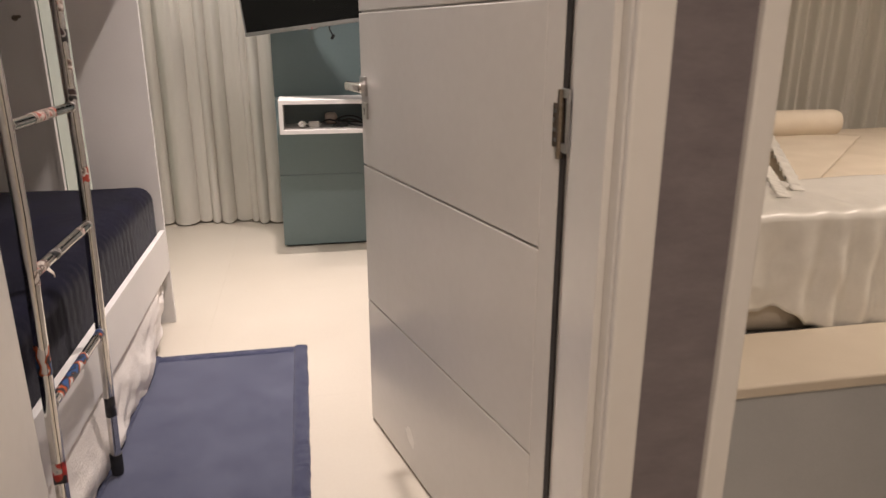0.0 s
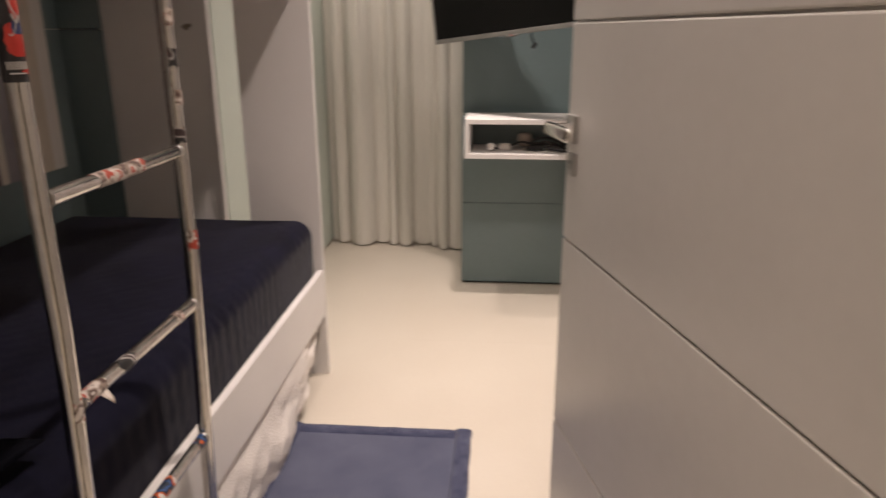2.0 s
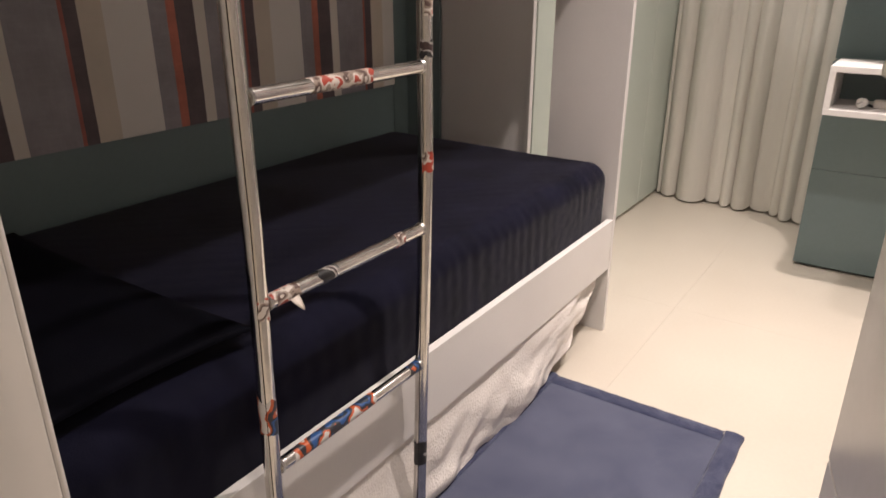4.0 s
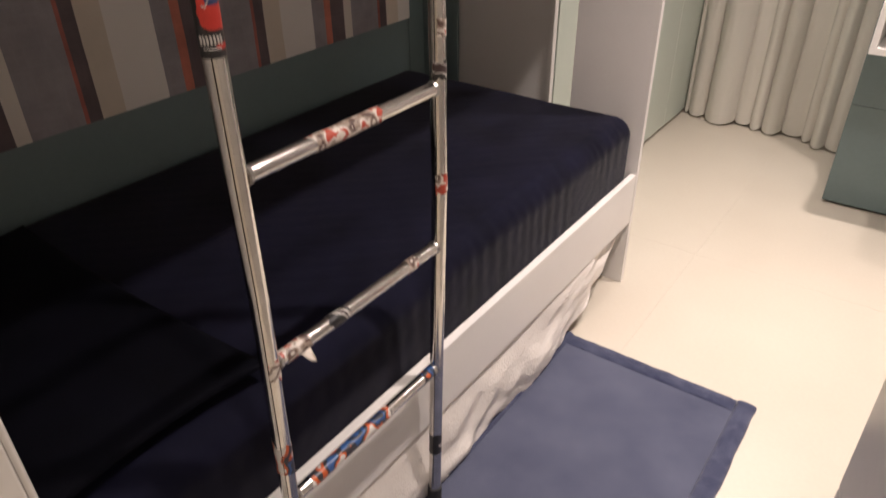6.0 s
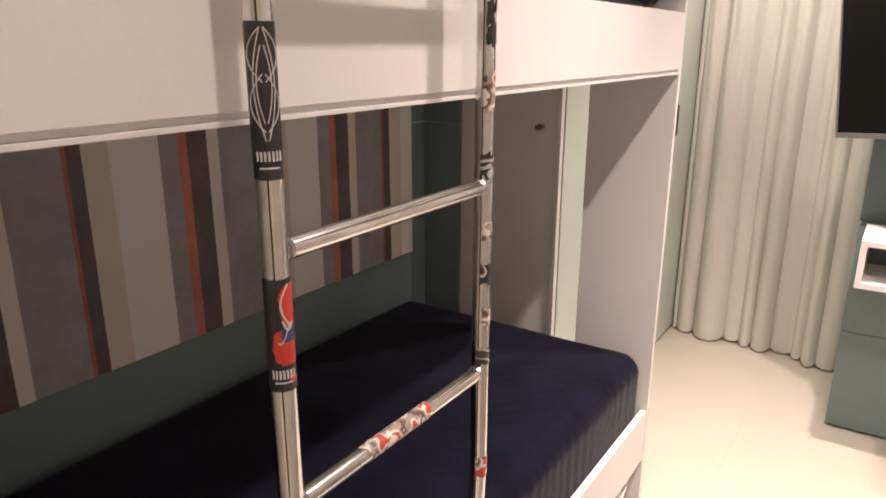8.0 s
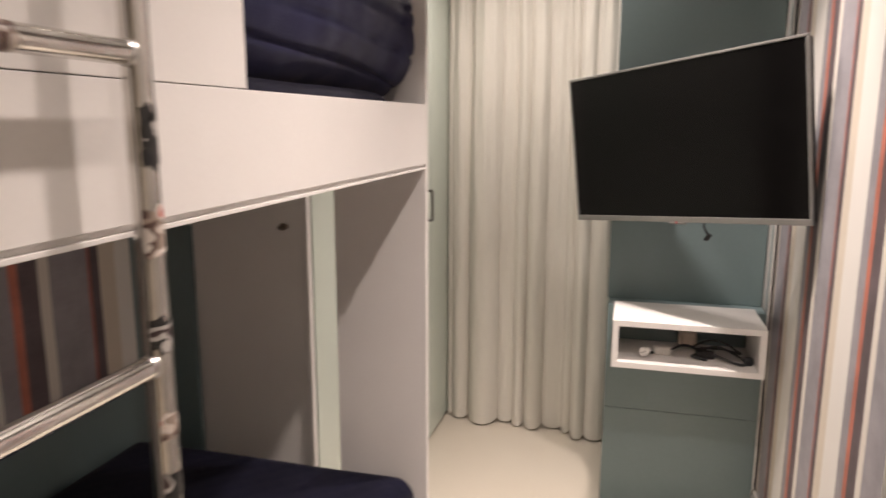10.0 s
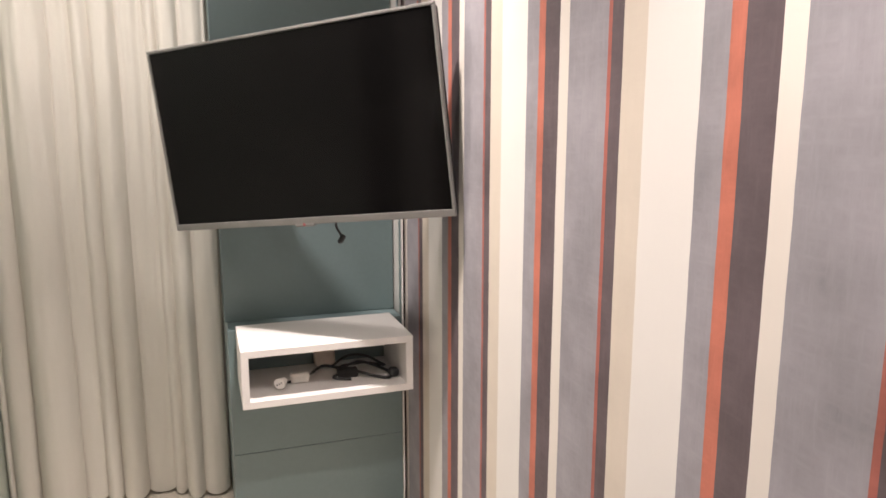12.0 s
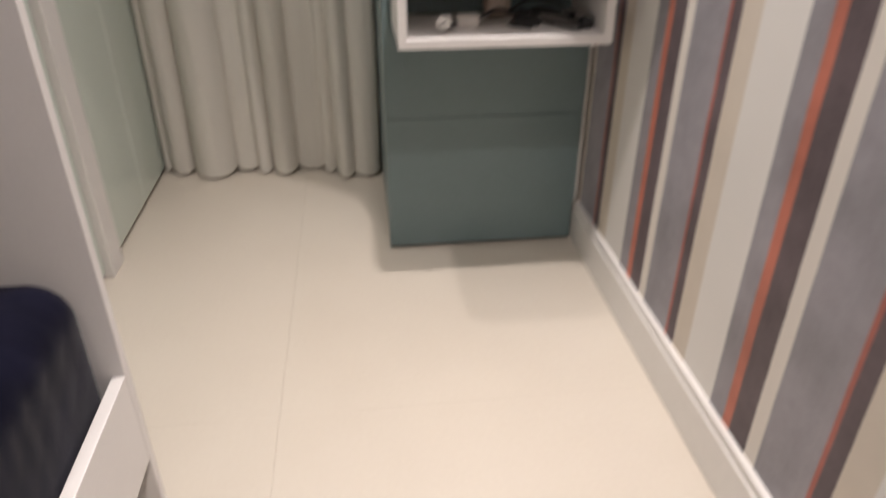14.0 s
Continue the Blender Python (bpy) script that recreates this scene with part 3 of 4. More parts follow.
m = smooth(part("mattress", cushion((BACK_X + 0.02, BED_Y0 + 0.01, 1.4525), (BED_X - 0.024, BED_Y1 - 0.008, 1.615), 7, 120, 50, mattress_bump), NAVY_SHEET), 3)
tagged(m, "upper bunk mattress in a navy sheet", "mattress")
q = thing("quilt", "rumpled navy quilted blanket heaped on the upper bunk", "blanket")
smooth(part("top_layer", block((BACK_X + 0.03, 1.24, 1.600), (BED_X - 0.026, BED_Y1 + 0.012, 1.898), (0.11, 0.050, 0.13), 0.007, quilt_bump), NAVY_QUILT, q), 3)
smooth(part("folded_layer", block((BACK_X + 0.10, 2.30, 1.870), (BED_X - 0.13, BED_Y1 - 0.035, 1.935), (0.06, 0.05, 0.03), 0.012, lambda p, n: 0.012 * n3(p.x, p.y, p.z, 6)), NAVY_QUILT, q), 3)


def valance(u, v):
    y = 1.16 + (2.945 - 1.16) * u
    low = 0.004 if y < 2.42 else 0.004 + 0.175 * ((y - 2.42) / 0.525) ** 1.25
    low += 0.012 * max(0.0, n3(y, 3.0, 0, 9)) + 0.006 * max(0.0, n3(y, 7.0, 0, 25))
    z = 0.275 + (low - 0.275) * v
    swell = 0.032 * n3(y * 0.8, v * 0.5, 1.0, 5) + 0.014 * n3(y, v * 0.4, 4.0, 13) + 0.003 * n3(y, v, 2.0, 30)
    x = BED_X - 0.0225 + v * (0.022 + 0.9 * swell) + 0.010 * math.sin(v * 2.9)
    x -= 0.05 * max(0.0, (y - 2.70) / 0.245)
    return Vector((x, y, z))


cover = thing("trundle_cover", "loose white seersucker cover hanging under the lower bunk", "bed cover")
v = smooth(part("cloth", sheet(300, 36, valance), SEERSUCKER, cover), 3)
sol = v.modifiers.new("thickness", "SOLIDIFY")
sol.thickness, sol.offset = 0.003, -1
smooth(part("hem", tube([valance(k / 240, 0.985) for k in range(241)], 0.0035, 8), SEERSUCKER, cover, "rolled hem of the cover"), 3)
tm = smooth(part("trundle_mattress", cushion((-1.38, 1.2, 0.0), (-0.585, 2.66, 0.225), 7, 80, 36), SEERSUCKER), 3)
tagged(tm, "white covered trundle mattress pushed under the bunk", "mattress")


# ---- ladder ----
LAD_Y = (1.451, 1.847)
RUNGS = (0.442, 0.730, 1.019, 1.307, 1.602)


def lad_x(z):
    return -0.447 - 0.028 * max(0.0, (0.85 - z) / 0.85)


def ladder():
    lad = thing("bed_ladder", "shiny steel tube bunk ladder wrapped with worn stickers", "ladder")
    for y in LAD_Y:
        pts = [(lad_x(0.055), y, 0.055), (lad_x(0.30), y, 0.30), (lad_x(0.60), y, 0.60), (lad_x(0.85), y, 0.85), (-0.447, y, 1.2), (-0.447, y, 1.78)]
        pts += [(-0.447 - 0.035 * (1 - math.cos(a)), y, 1.83 + 0.035 * math.sin(a)) for a in (math.pi * k / 8 for k in range(9))]
        pts.append((-0.517, y, 1.8425))
        stile = smooth(part("stile", tube(pts, 0.0135, 20), CHROME, lad), 1)
        # a thin dark line stands in for the dark reflection along each tube
        thin_line = -0.85 if y == LAD_Y[0] else -1.25
        line = [(lad_x(z) + 0.0133 * math.cos(thin_line), y + 0.0133 * math.sin(thin_line), z) for z in (0.09 + 0.0425 * k for k in range(41))]
        smooth(part("thin_line", tube(line, 0.0009, 6), NEAR_BLACK, stile, "thin dark line in place of a reflection along the tube"), 3)
        smooth(part("foot", tube([(lad_x(0.002), y, 0.0135), (lad_x(0.03), y, 0.03), (lad_x(0.075), y, 0.075)], [0.0150, 0.0165, 0.0160], 20), RUBBER, stile, "black rubber foot"))
    for z in RUNGS:
        x = lad_x(z)
        rung = smooth(part("rung", tube([(x, LAD_Y[0] + 0.010, z), (x, LAD_Y[1] - 0.010, z)], 0.0112, 18), CHROME, lad), 1)
        for y, s in ((LAD_Y[0], 1), (LAD_Y[1], -1)):
            smooth(part("weld_collar", tube([(x, y + s * 0.012, z), (x, y + s * 0.018, z)], [0.0132, 0.0115], 16), BRUSHED, rung))

    def wrap(stile, z0, z1, mat, label, rough=0.0):
        y = LAD_Y[stile]
        pts = [(lad_x(z0 + (z1 - z0) * k / 6), y, z0 + (z1 - z0) * k / 6) for k in range(7)]
        ob = smooth(part("sticker", ragged(tube(pts, 0.0139, 20, caps=False), rough), mat, lad, label), 1)
        return ob

    def ragged(bm, amount):
        if amount:
            for w in bm.verts:
                w.co.z += amount * n3(w.co.x * 3, w.co.y * 3, w.co.z, 30)
        return bm

    def patch(stile, z, size, mat, label, turn=0.0):
        """A torn bit of sticker on the side of a stile that faces the room."""
        y, x = LAD_Y[stile], lad_x(z)

        def f(u, v):
            a = turn + (u - 0.5) * 2.2 + 0.25 * n3(u * 3, v * 3, z, 2.3)
            h = z + (v - 0.5) * size + 0.35 * size * n3(u * 2, z * 9, v, 2.1)
            return Vector((x + 0.0141 * math.cos(a), y + 0.0141 * math.sin(a), h))

        smooth(part("sticker", sheet(10, 8, f), mat, lad, label), 3)

    def on_film(z, size, centre, wide, mat, label, lift=0.0003):
        """A printed shape on the sticker film, with a rounded uneven outline."""
        def f(u, v):
            side = math.sqrt(max(0.0, 1 - (2 * v - 1) ** 2)) * 0.5 + 0.5
            a = centre + (u - 0.5) * 2 * wide * side + 0.25 * n3(v * 3, z * 7, 0, 1.7)
            return Vector((lad_x(z) + (0.0139 + lift) * math.cos(a), LAD_Y[0] + (0.0139 + lift) * math.sin(a), z + (v - 0.5) * size))

        smooth(part("sticker_print", sheet(14, 12, f), mat, lad, label), 3)

    def film_line(marks, radius):
        pts = [(lad_x(z) + 0.0142 * math.cos(a), LAD_Y[0] + 0.0142 * math.sin(a), z) for a, z in marks]
        part("sticker_line", tube(pts, radius, 6), FILM_PALE, lad, "pale printed line")

    # long wraps on the stile by the pillow end, one above the other
    wrap(0, 1.164, 1.283, FILM_BLACK, "black printed sticker with red shapes")
    wrap(0, 1.380, 1.520, FILM_BLACK, "black sticker with pale curved lines")
    on_film(1.213, 0.040, 0.15, 1.5, FILM_RED, "red printed shape")
    on_film(1.256, 0.044, 0.35, 1.05, FILM_RED, "red printed shape", lift=0.0004)
    on_film(1.226, 0.017, 0.05, 0.75, FILM_BLUE, "blue printed shape", lift=0.0005)
    on_film(1.176, 0.006, 0.20, 0.5, FILM_RED, "red printed shape")
    film_line([(0.15 - 0.75 * math.sin(k * 0.3), 1.232 + 0.046 * k / 10) for k in range(11)], 0.0010)
    film_line([(-0.5 + 0.12 * k, 1.240 - 0.010 * math.sin(k * 0.5)) for k in range(7)], 0.0011)
    film_line([(-0.9 + 0.12 * k, 1.228 - 0.012 * math.sin(k * 0.4 + 1)) for k in range(8)], 0.0007)
    for side in (-1, 1):
        for reach, low, high in ((0.62, 1.416, 1.515), (0.40, 1.432, 1.500), (0.95, 1.424, 1.475), (1.0, 1.468, 1.515)):
            film_line([(-0.65 + side * (0.10 + reach * math.sin(math.pi * k / 12)), low + (high - low) * k / 12) for k in range(13)], 0.0006)
    wrap(0, 0.521, 0.577, STICK_BLUE, "worn dark sticker", 0.02)
    wrap(0, 0.262, 0.314, STICK_RED, "red sticker band", 0.01)
    for z in (1.183, 1.402):
        for k in range(7):
            a = -1.45 + 0.26 * k
            film_line([(a, z + 0.0045), (a + 0.05, z), (a + 0.02, z - 0.0045)], 0.0011)
    for z in (1.174, 1.391):
        film_line([(-1.3 + 0.15 * k, z) for k in range(10)], 0.0008)
    wrap(1, 0.195, 0.252, STICK_DARK, "dark sticker band with red", 0.006)
    patch(0, 0.728, 0.034, STICK_WORN, "torn pale sticker scrap", 0.3)
    for z, size, mat, turn in ((0.856, 0.036, STICK_WORN, -0.3), (1.046, 0.030, STICK_DARK, -0.5), (1.112, 0.026, STICK_WORN, 0.1), (1.178, 0.028, STICK_DARK, -0.2),
                               (1.246, 0.026, STICK_WORN, 0.0), (1.338, 0.032, STICK_DARK, -0.3), (1.438, 0.044, STICK_WORN, -0.2), (1.528, 0.056, STICK_DARK, 0.1)):
        patch(1, z, size, mat, "torn sticker scrap", turn)

    def rung_wrap(k, a, b, mat, label, rough=0.012):
        z, x = RUNGS[k], lad_x(RUNGS[k])
        y0, y1 = 1.462 + a, 1.462 + b
        bm = tube([(x, y0 + (y1 - y0) * i / 8, z) for i in range(9)], 0.0117, 18, caps=False)
        for w in bm.verts:
            w.co.y += rough * n3(w.co.x * 2, w.co.y, w.co.z * 2, 40)
        smooth(part("sticker", bm, mat, lad, label), 1)

    rung_wrap(4, 0.092, 0.166, STICK_DARK, "worn dark sticker with pale lines", 0.006)
    rung_wrap(4, 0.167, 0.248, STICK_WORN, "worn red and white sticker", 0.006)
    rung_wrap(2, 0.110, 0.240, STICK_WORN, "torn red and white sticker")
    rung_wrap(1, 0.009, 0.060, STICK_WORN, "torn paper scrap")
    rung_wrap(1, 0.106, 0.139, STICK_DARK, "dark sticker scrap")
    rung_wrap(1, 0.292, 0.318, STICK_WORN, "pale sticker scrap")
    rung_wrap(0, 0.030, 0.232, STICK_BLUE, "blue, orange and black sticker")
    rung_wrap(0, 0.330, 0.368, STICK_BLUE, "blue and white sticker")
    # the curled flap of torn paper

    def flap(u, v):
        return Vector((lad_x(0.72) + 0.012 + 0.009 * math.sin(v * 2.4) + 0.002 * math.sin(u * 6), 1.508 + 0.016 * (u - 0.5) * (1.2 - v) + 0.012 * v * v, 0.726 - 0.024 * v))

    smooth(part("torn_flap", sheet(6, 8, flap), PAPER, lad, "curled flap of torn sticker paper"), 3)
    return lad


ladder()


# ---- rug ----
def rug():
    r = thing("rug", "soft navy blue rug with a raised pile border", "rug")
    x0, x1, y0, y1 = -0.545, 0.052, 1.30, 2.602
    band = 0.052

    def f(u, v):
        x, y = x0 + band + (x1 - x0 - 2 * band) * u, y0 + band + (y1 - y0 - 2 * band) * v
        return Vector((x, y, 0.0095 + 0.0012 * n3(x, y, 0, 9)))

    part("backing", box((x0 + 0.01, y0 + 0.01, 0.0005), (x1 - 0.01, y1 - 0.01, 0.0062), 0.002), RUG_EDGE, r)
    smooth(part("woven_top", sheet(40, 80, f), RUG_M, r), 3)
    for lo, hi in (((x0, y0), (x0 + band, y1)), ((x1 - band, y0), (x1, y1)), ((x0 + band, y0), (x1 - band, y0 + band)), ((x0 + band, y1 - band), (x1 - band, y1))):
        long_y = hi[1] - lo[1] > hi[0] - lo[0]

        def g(u, v):
            s = v * math.pi
            w = 0.5 - 0.5 * math.cos(s)
            h = 0.0035 + 0.0105 * math.sin(s) ** 0.6
            if long_y:
                x, y = lo[0] + (hi[0] - lo[0]) * w, lo[1] + (hi[1] - lo[1]) * u
            else:
                x, y = lo[0] + (hi[0] - lo[0]) * u, lo[1] + (hi[1] - lo[1]) * w
            return Vector((x + 0.0025 * n3(x, y, 1, 28), y + 0.0025 * n3(x, y, 2, 28), h + 0.0016 * n3(x, y, 3, 60)))

        smooth(part("border", sheet(160, 10, g), RUG_EDGE, r), 3)
    return r


rug()


# ---- wardrobe behind the bed's end ----
def wardrobe():
    w = thing("wardrobe", "built-in white wardrobe with glossy mint green doors", "wardrobe")
    fx, y0, y1 = -0.890, 3.10, END_Y - 0.01
    part("body", box((BACK_X + 0.002, y0 + 0.0195, 0.0), (fx - 0.022, y1, CEIL - 0.002), 0.001), WHITE_BOARD, w)
    part("side_panel", box((-1.2745, y0, 0), (fx - 0.021, y0 + 0.019, CEIL - 0.002), 0.001), WHITE_BOARD, w)
    part("edge_strip", box((fx - 0.0205, y0 - 0.004, 0), (fx - 0.004, y0 + 0.020, CEIL - 0.002), 0.0015), WHITE_BOARD, w)
    part("stile", box((fx - 0.0215, 3.925, 0), (fx + 0.022, 4.018, CEIL - 0.002), 0.0015), WHITE_BOARD, w)
    spans = ((y0 + 0.023, 3.922), (4.022, 4.384), (4.387, y1 - 0.002))
    doors = []
    for a, b in spans:
        doors.append(part("door", box((fx - 0.0205, a, 0.018), (fx, b, CEIL - 0.02), 0.0015), MINT, w))
    part("plinth", box((fx - 0.060, 4.02, 0.0), (fx - 0.0225, y1, 0.016), 0), NEAR_BLACK, w)
    y, z0, z1 = 4.275, 1.103, 1.236
    h = tube([(fx, y, z0), (fx + 0.036, y, z0), (fx + 0.037, y, z0 + 0.001), (fx + 0.037, y, z1 - 0.001), (fx + 0.036, y, z1), (fx, y, z1)], 0.0062, 10)
    smooth(part("handle", h, STEEL_DARK, doors[1], "square dark steel bow handle"), 0.6)
    return w


wardrobe()
hook = thing("coat_hook", "small dark metal hook on the wardrobe side", "hook", at=(-0.972, 3.0985, 1.240))
part("base", tube([(0, 0, 0), (0, -0.004, 0)], 0.011, 18), BRONZE, hook)
smooth(part("arm", tube([(0, -0.004, 0), (0, -0.022, 0.000), (0.012, -0.026, 0.003), (0.028, -0.026, 0.006)], [0.006, 0.0055, 0.005, 0.0065], 12), BRONZE, hook))


# ---- curtain ----
def curtain():
    x0, x1 = -0.885, -0.070
    # each fold: where it begins, the depth of its valley and of its crest
    folds = [(-0.885, 4.690, 4.672), (-0.860, 4.682, 4.636), (-0.770, 4.676, 4.586), (-0.612, 4.662, 4.648), (-0.535, 4.656, 4.614),
             (-0.475, 4.652, 4.594), (-0.380, 4.650, 4.638), (-0.282, 4.636, 4.598), (-0.235, 4.610, 4.535), (-0.165, 4.572, 4.545), (x1, 4.570, 4.570)]

    def f(u, v):
        x = x0 + (x1 - x0) * u
        z = 0.006 + (CEIL - 0.01) * v
        k = max(i for i in range(len(folds) - 1) if folds[i][0] <= x + 1e-9)
        a, valley, crest = folds[k]
        w = folds[k + 1][0] - a
        t = 2 * (x - a) / w - 1
        valley += (folds[k + 1][1] - valley) * (t + 1) / 2
        bulge = math.cos(math.pi * t / 2) ** 2 * 0.4 + max(0.0, 1 - t * t) ** 0.7 * 0.6
        soft = 0.60 + 0.40 * (1 - v)
        y = valley - (valley - crest) * bulge * soft
        pleat = math.sin(x * 150 + 5 * n3(x, 1, z * 0.2, 4)) * max(0.0, v - 0.25)
        y += 0.007 * pleat + (0.004 * n3(x, 0, z * 0.25, 16) + 0.004 * n3(x, 3, z * 0.12, 55)) * (0.4 + v) + 0.012 * n3(x, 8, z * 0.3, 5.0) * v
        edge = min(1.0, 6 * min(u, 1 - u))
        x += edge * (0.028 * n3(x, 2, 0, 7) * (v - 0.1) + 0.010 * v * n3(x * 0.6, 5, z * 0.5, 3)) + 0.08 * w * math.sin(math.pi * t) * soft
        return Vector((min(x, -0.066), min(y, 4.77), z + (1 - v) * (0.002 + 0.016 * (1 - bulge) + 0.005 * n3(u, 0, 0, 9))))

    c = thing("curtain", "floor-length cream sheer curtain hanging in soft folds", "curtain")
    cl = smooth(part("cloth", sheet(640, 60, f), SHEER, c), 3)

    def hem(u, v):
        p = f(u, v * 0.105)
        return p + Vector((0, -0.0025, 0))

    smooth(part("hem", sheet(640, 8, hem), SHEER, c, "doubled hem of the sheer curtain"), 3)
    part("rail", box((x0, 4.60, CEIL - 0.03), (x1, 4.66, CEIL - 0.002), 0.003), WHITE_BOARD, c)
    return c


curtain()


# ---- teal cabinet, shelf box and TV ----
def tall_cabinet():
    c = thing("tall_cabinet", "tall teal lacquered cabinet with handleless drawer and door", "cabinet")
    x0, x1, y0 = -0.062, 0.5065, 3.994
    part("body", box((x0 + 0.002, y0 + 0.0195, 0.010), (x1, END_Y - 0.005, 0.8450), 0.001), TEAL, c)
    part("upper_body", box((x0 + 0.002, y0 + 0.1155, 0.8455), (x1, END_Y - 0.005, CEIL - 0.002), 0.001), TEAL, c)
    part("door", box((x0, y0, 0.012), (x1, y0 + 0.019, 0.4212), 0.0015), TEAL, c)
    part("drawer_front", box((x0, y0, 0.4224), (x1, y0 + 0.019, 0.8440), 0.0015), TEAL, c)
    part("upper_front", box((x0 - 0.004, y0 + 0.096, 0.8465), (x1, y0 + 0.115, CEIL - 0.002), 0.0015), TEAL, c)
    part("plinth", box((x0 + 0.012, y0 + 0.02, 0), (x1, END_Y - 0.006, 0.0098), 0), NEAR_BLACK, c)
    part("trim", box((x1 + 0.004, y0 - 0.002, 0.136), (x1 + 0.010, y0 + 0.110, CEIL - 0.002), 0.001), WHITE_LACQUER, c, "thin white edge trim")
    part("filler", box((x1 + 0.0005, y0 + 0.004, 0.136), (x1 + 0.0038, y0 + 0.020, CEIL - 0.002), 0), TEAL, c)
    return c


tall_cabinet()


def shelf_box():
    s = thing("wall_shelf", "white open box shelf fixed to the teal cabinet", "shelf")
    x0, x1, y0, y1, z0, z1, t = -0.037, 0.466, 3.713, 3.9935, 0.687, 0.859, 0.021
    part("bottom", box((x0, y0, z0), (x1, y1, z0 + t), 0.001), WHITE_BOARD, s)
    part("top", box((x0, y0, z1 - t), (x1, y1, z1), 0.001), WHITE_BOARD, s)
    part("side", box((x0, y0 + 0.0003, z0 + t), (x0 + t, y1, z1 - t), 0.0005), WHITE_BOARD, s)
    part("side", box((x1 - t, y0 + 0.0003, z0 + t), (x1, y1, z1 - t), 0.0005), WHITE_BOARD, s)
    return s


shelf_box()
SHELF_Z = 0.708


def spline(pts, n=60):
    """A smooth line through a few points."""
    out = []
    p = [Vector(q) for q in pts]
    p = [2 * p[0] - p[1]] + p + [2 * p[-1] - p[-2]]
    for i in range(1, len(p) - 2):
        for k in range(n // (len(p) - 3)):
            t = k / (n // (len(p) - 3))
            a, b, c, d = p[i - 1], p[i], p[i + 1], p[i + 2]
            out.append(0.5 * (2 * b + (c - a) * t + (2 * a - 5 * b + 4 * c - d) * t * t + (3 * b - a - 3 * c + d) * t ** 3))
    out.append(p[-2])
    return out


def extension_lead():
    e = thing("extension_lead", "tangled black cable with a round white socket end", "cable", at=(0, 0, 0))
    z = SHELF_Z + 0.006
    smooth(part("cable", tube(spline([(0.082, 3.790, z + 0.016), (0.115, 3.830, z), (0.165, 3.840, z + 0.010), (0.215, 3.860, z + 0.028), (0.270, 3.850, z + 0.020), (0.330, 3.860, z + 0.030), (0.390, 3.840, z + 0.012), (0.420, 3.800, z), (0.400, 3.770, z), (0.360, 3.790, z + 0.004), (0.300, 3.830, z + 0.012), (0.240, 3.815, z + 0.004), (0.290, 3.790, z)], 120), 0.0045, 8), RUBBER, e))
    smooth(part("coil", tube(spline([(0.250, 3.880, z + 0.02), (0.300, 3.900, z + 0.04), (0.350, 3.870, z + 0.045), (0.390, 3.830, z + 0.03), (0.410, 3.860, z + 0.010), (0.360, 3.900, z + 0.010), (0.300, 3.870, z + 0.020), (0.270, 3.840, z + 0.03)], 90), 0.004, 8), RUBBER, e))
    sock = smooth(part("socket", tube([(0.072, 3.774, z + 0.017), (0.077, 3.782, z + 0.017), (0.088, 3.800, z + 0.017)], [0.0165, 0.0170, 0.0110], 24), PLUG_WHITE, e, "round white socket end"))
    for dx, dz in ((0, 0), (0.006, 0.004), (-0.006, -0.004)):
        part("socket_hole", tube([(0.0718 + dx, 3.7735 - dx * 0.6, z + 0.017 + dz), (0.0712 + dx, 3.7725 - dx * 0.6, z + 0.017 + dz)], 0.0022, 10), NEAR_BLACK, sock)
    return e


extension_lead()
ad = thing("power_adapter", "small white plug adapter lying on the shelf", "adapter", at=(0.140, 3.835, SHELF_Z))
a = smooth(part("body", box((-0.030, -0.016, 0), (0.028, 0.018, 0.030), 0.008, 4), PLUG_WHITE, ad))
smooth(part("prong", tube([(0.028, 0, 0.016), (0.050, 0.004, 0.022)], 0.0025, 10), BRUSHED, ad))
smooth(part("prong", tube([(0.026, 0.010, 0.018), (0.048, 0.014, 0.024)], 0.0025, 10), BRUSHED, ad))
pb = thing("beige_socket", "beige plastic socket box at the back of the shelf", "socket", at=(0.235, 3.955, SHELF_Z))
smooth(part("body", cushion((-0.034, -0.030, 0), (0.034, 0.036, 0.062), 3.5, 32, 18), BEIGE_PLASTIC, pb))
bp = thing("black_charger", "small black charger among the cables", "charger", at=(0.285, 3.835, SHELF_Z))
smooth(part("body", box((-0.03, -0.018, 0), (0.034, 0.018, 0.026), 0.006, 3), RUBBER, bp))
bq = thing("black_plug", "round black plug at the end of a cable", "plug", at=(0.425, 3.792, SHELF_Z))
smooth(part("body", cushion((-0.016, -0.018, 0), (0.016, 0.018, 0.028), 3, 24, 14), RUBBER, bq))


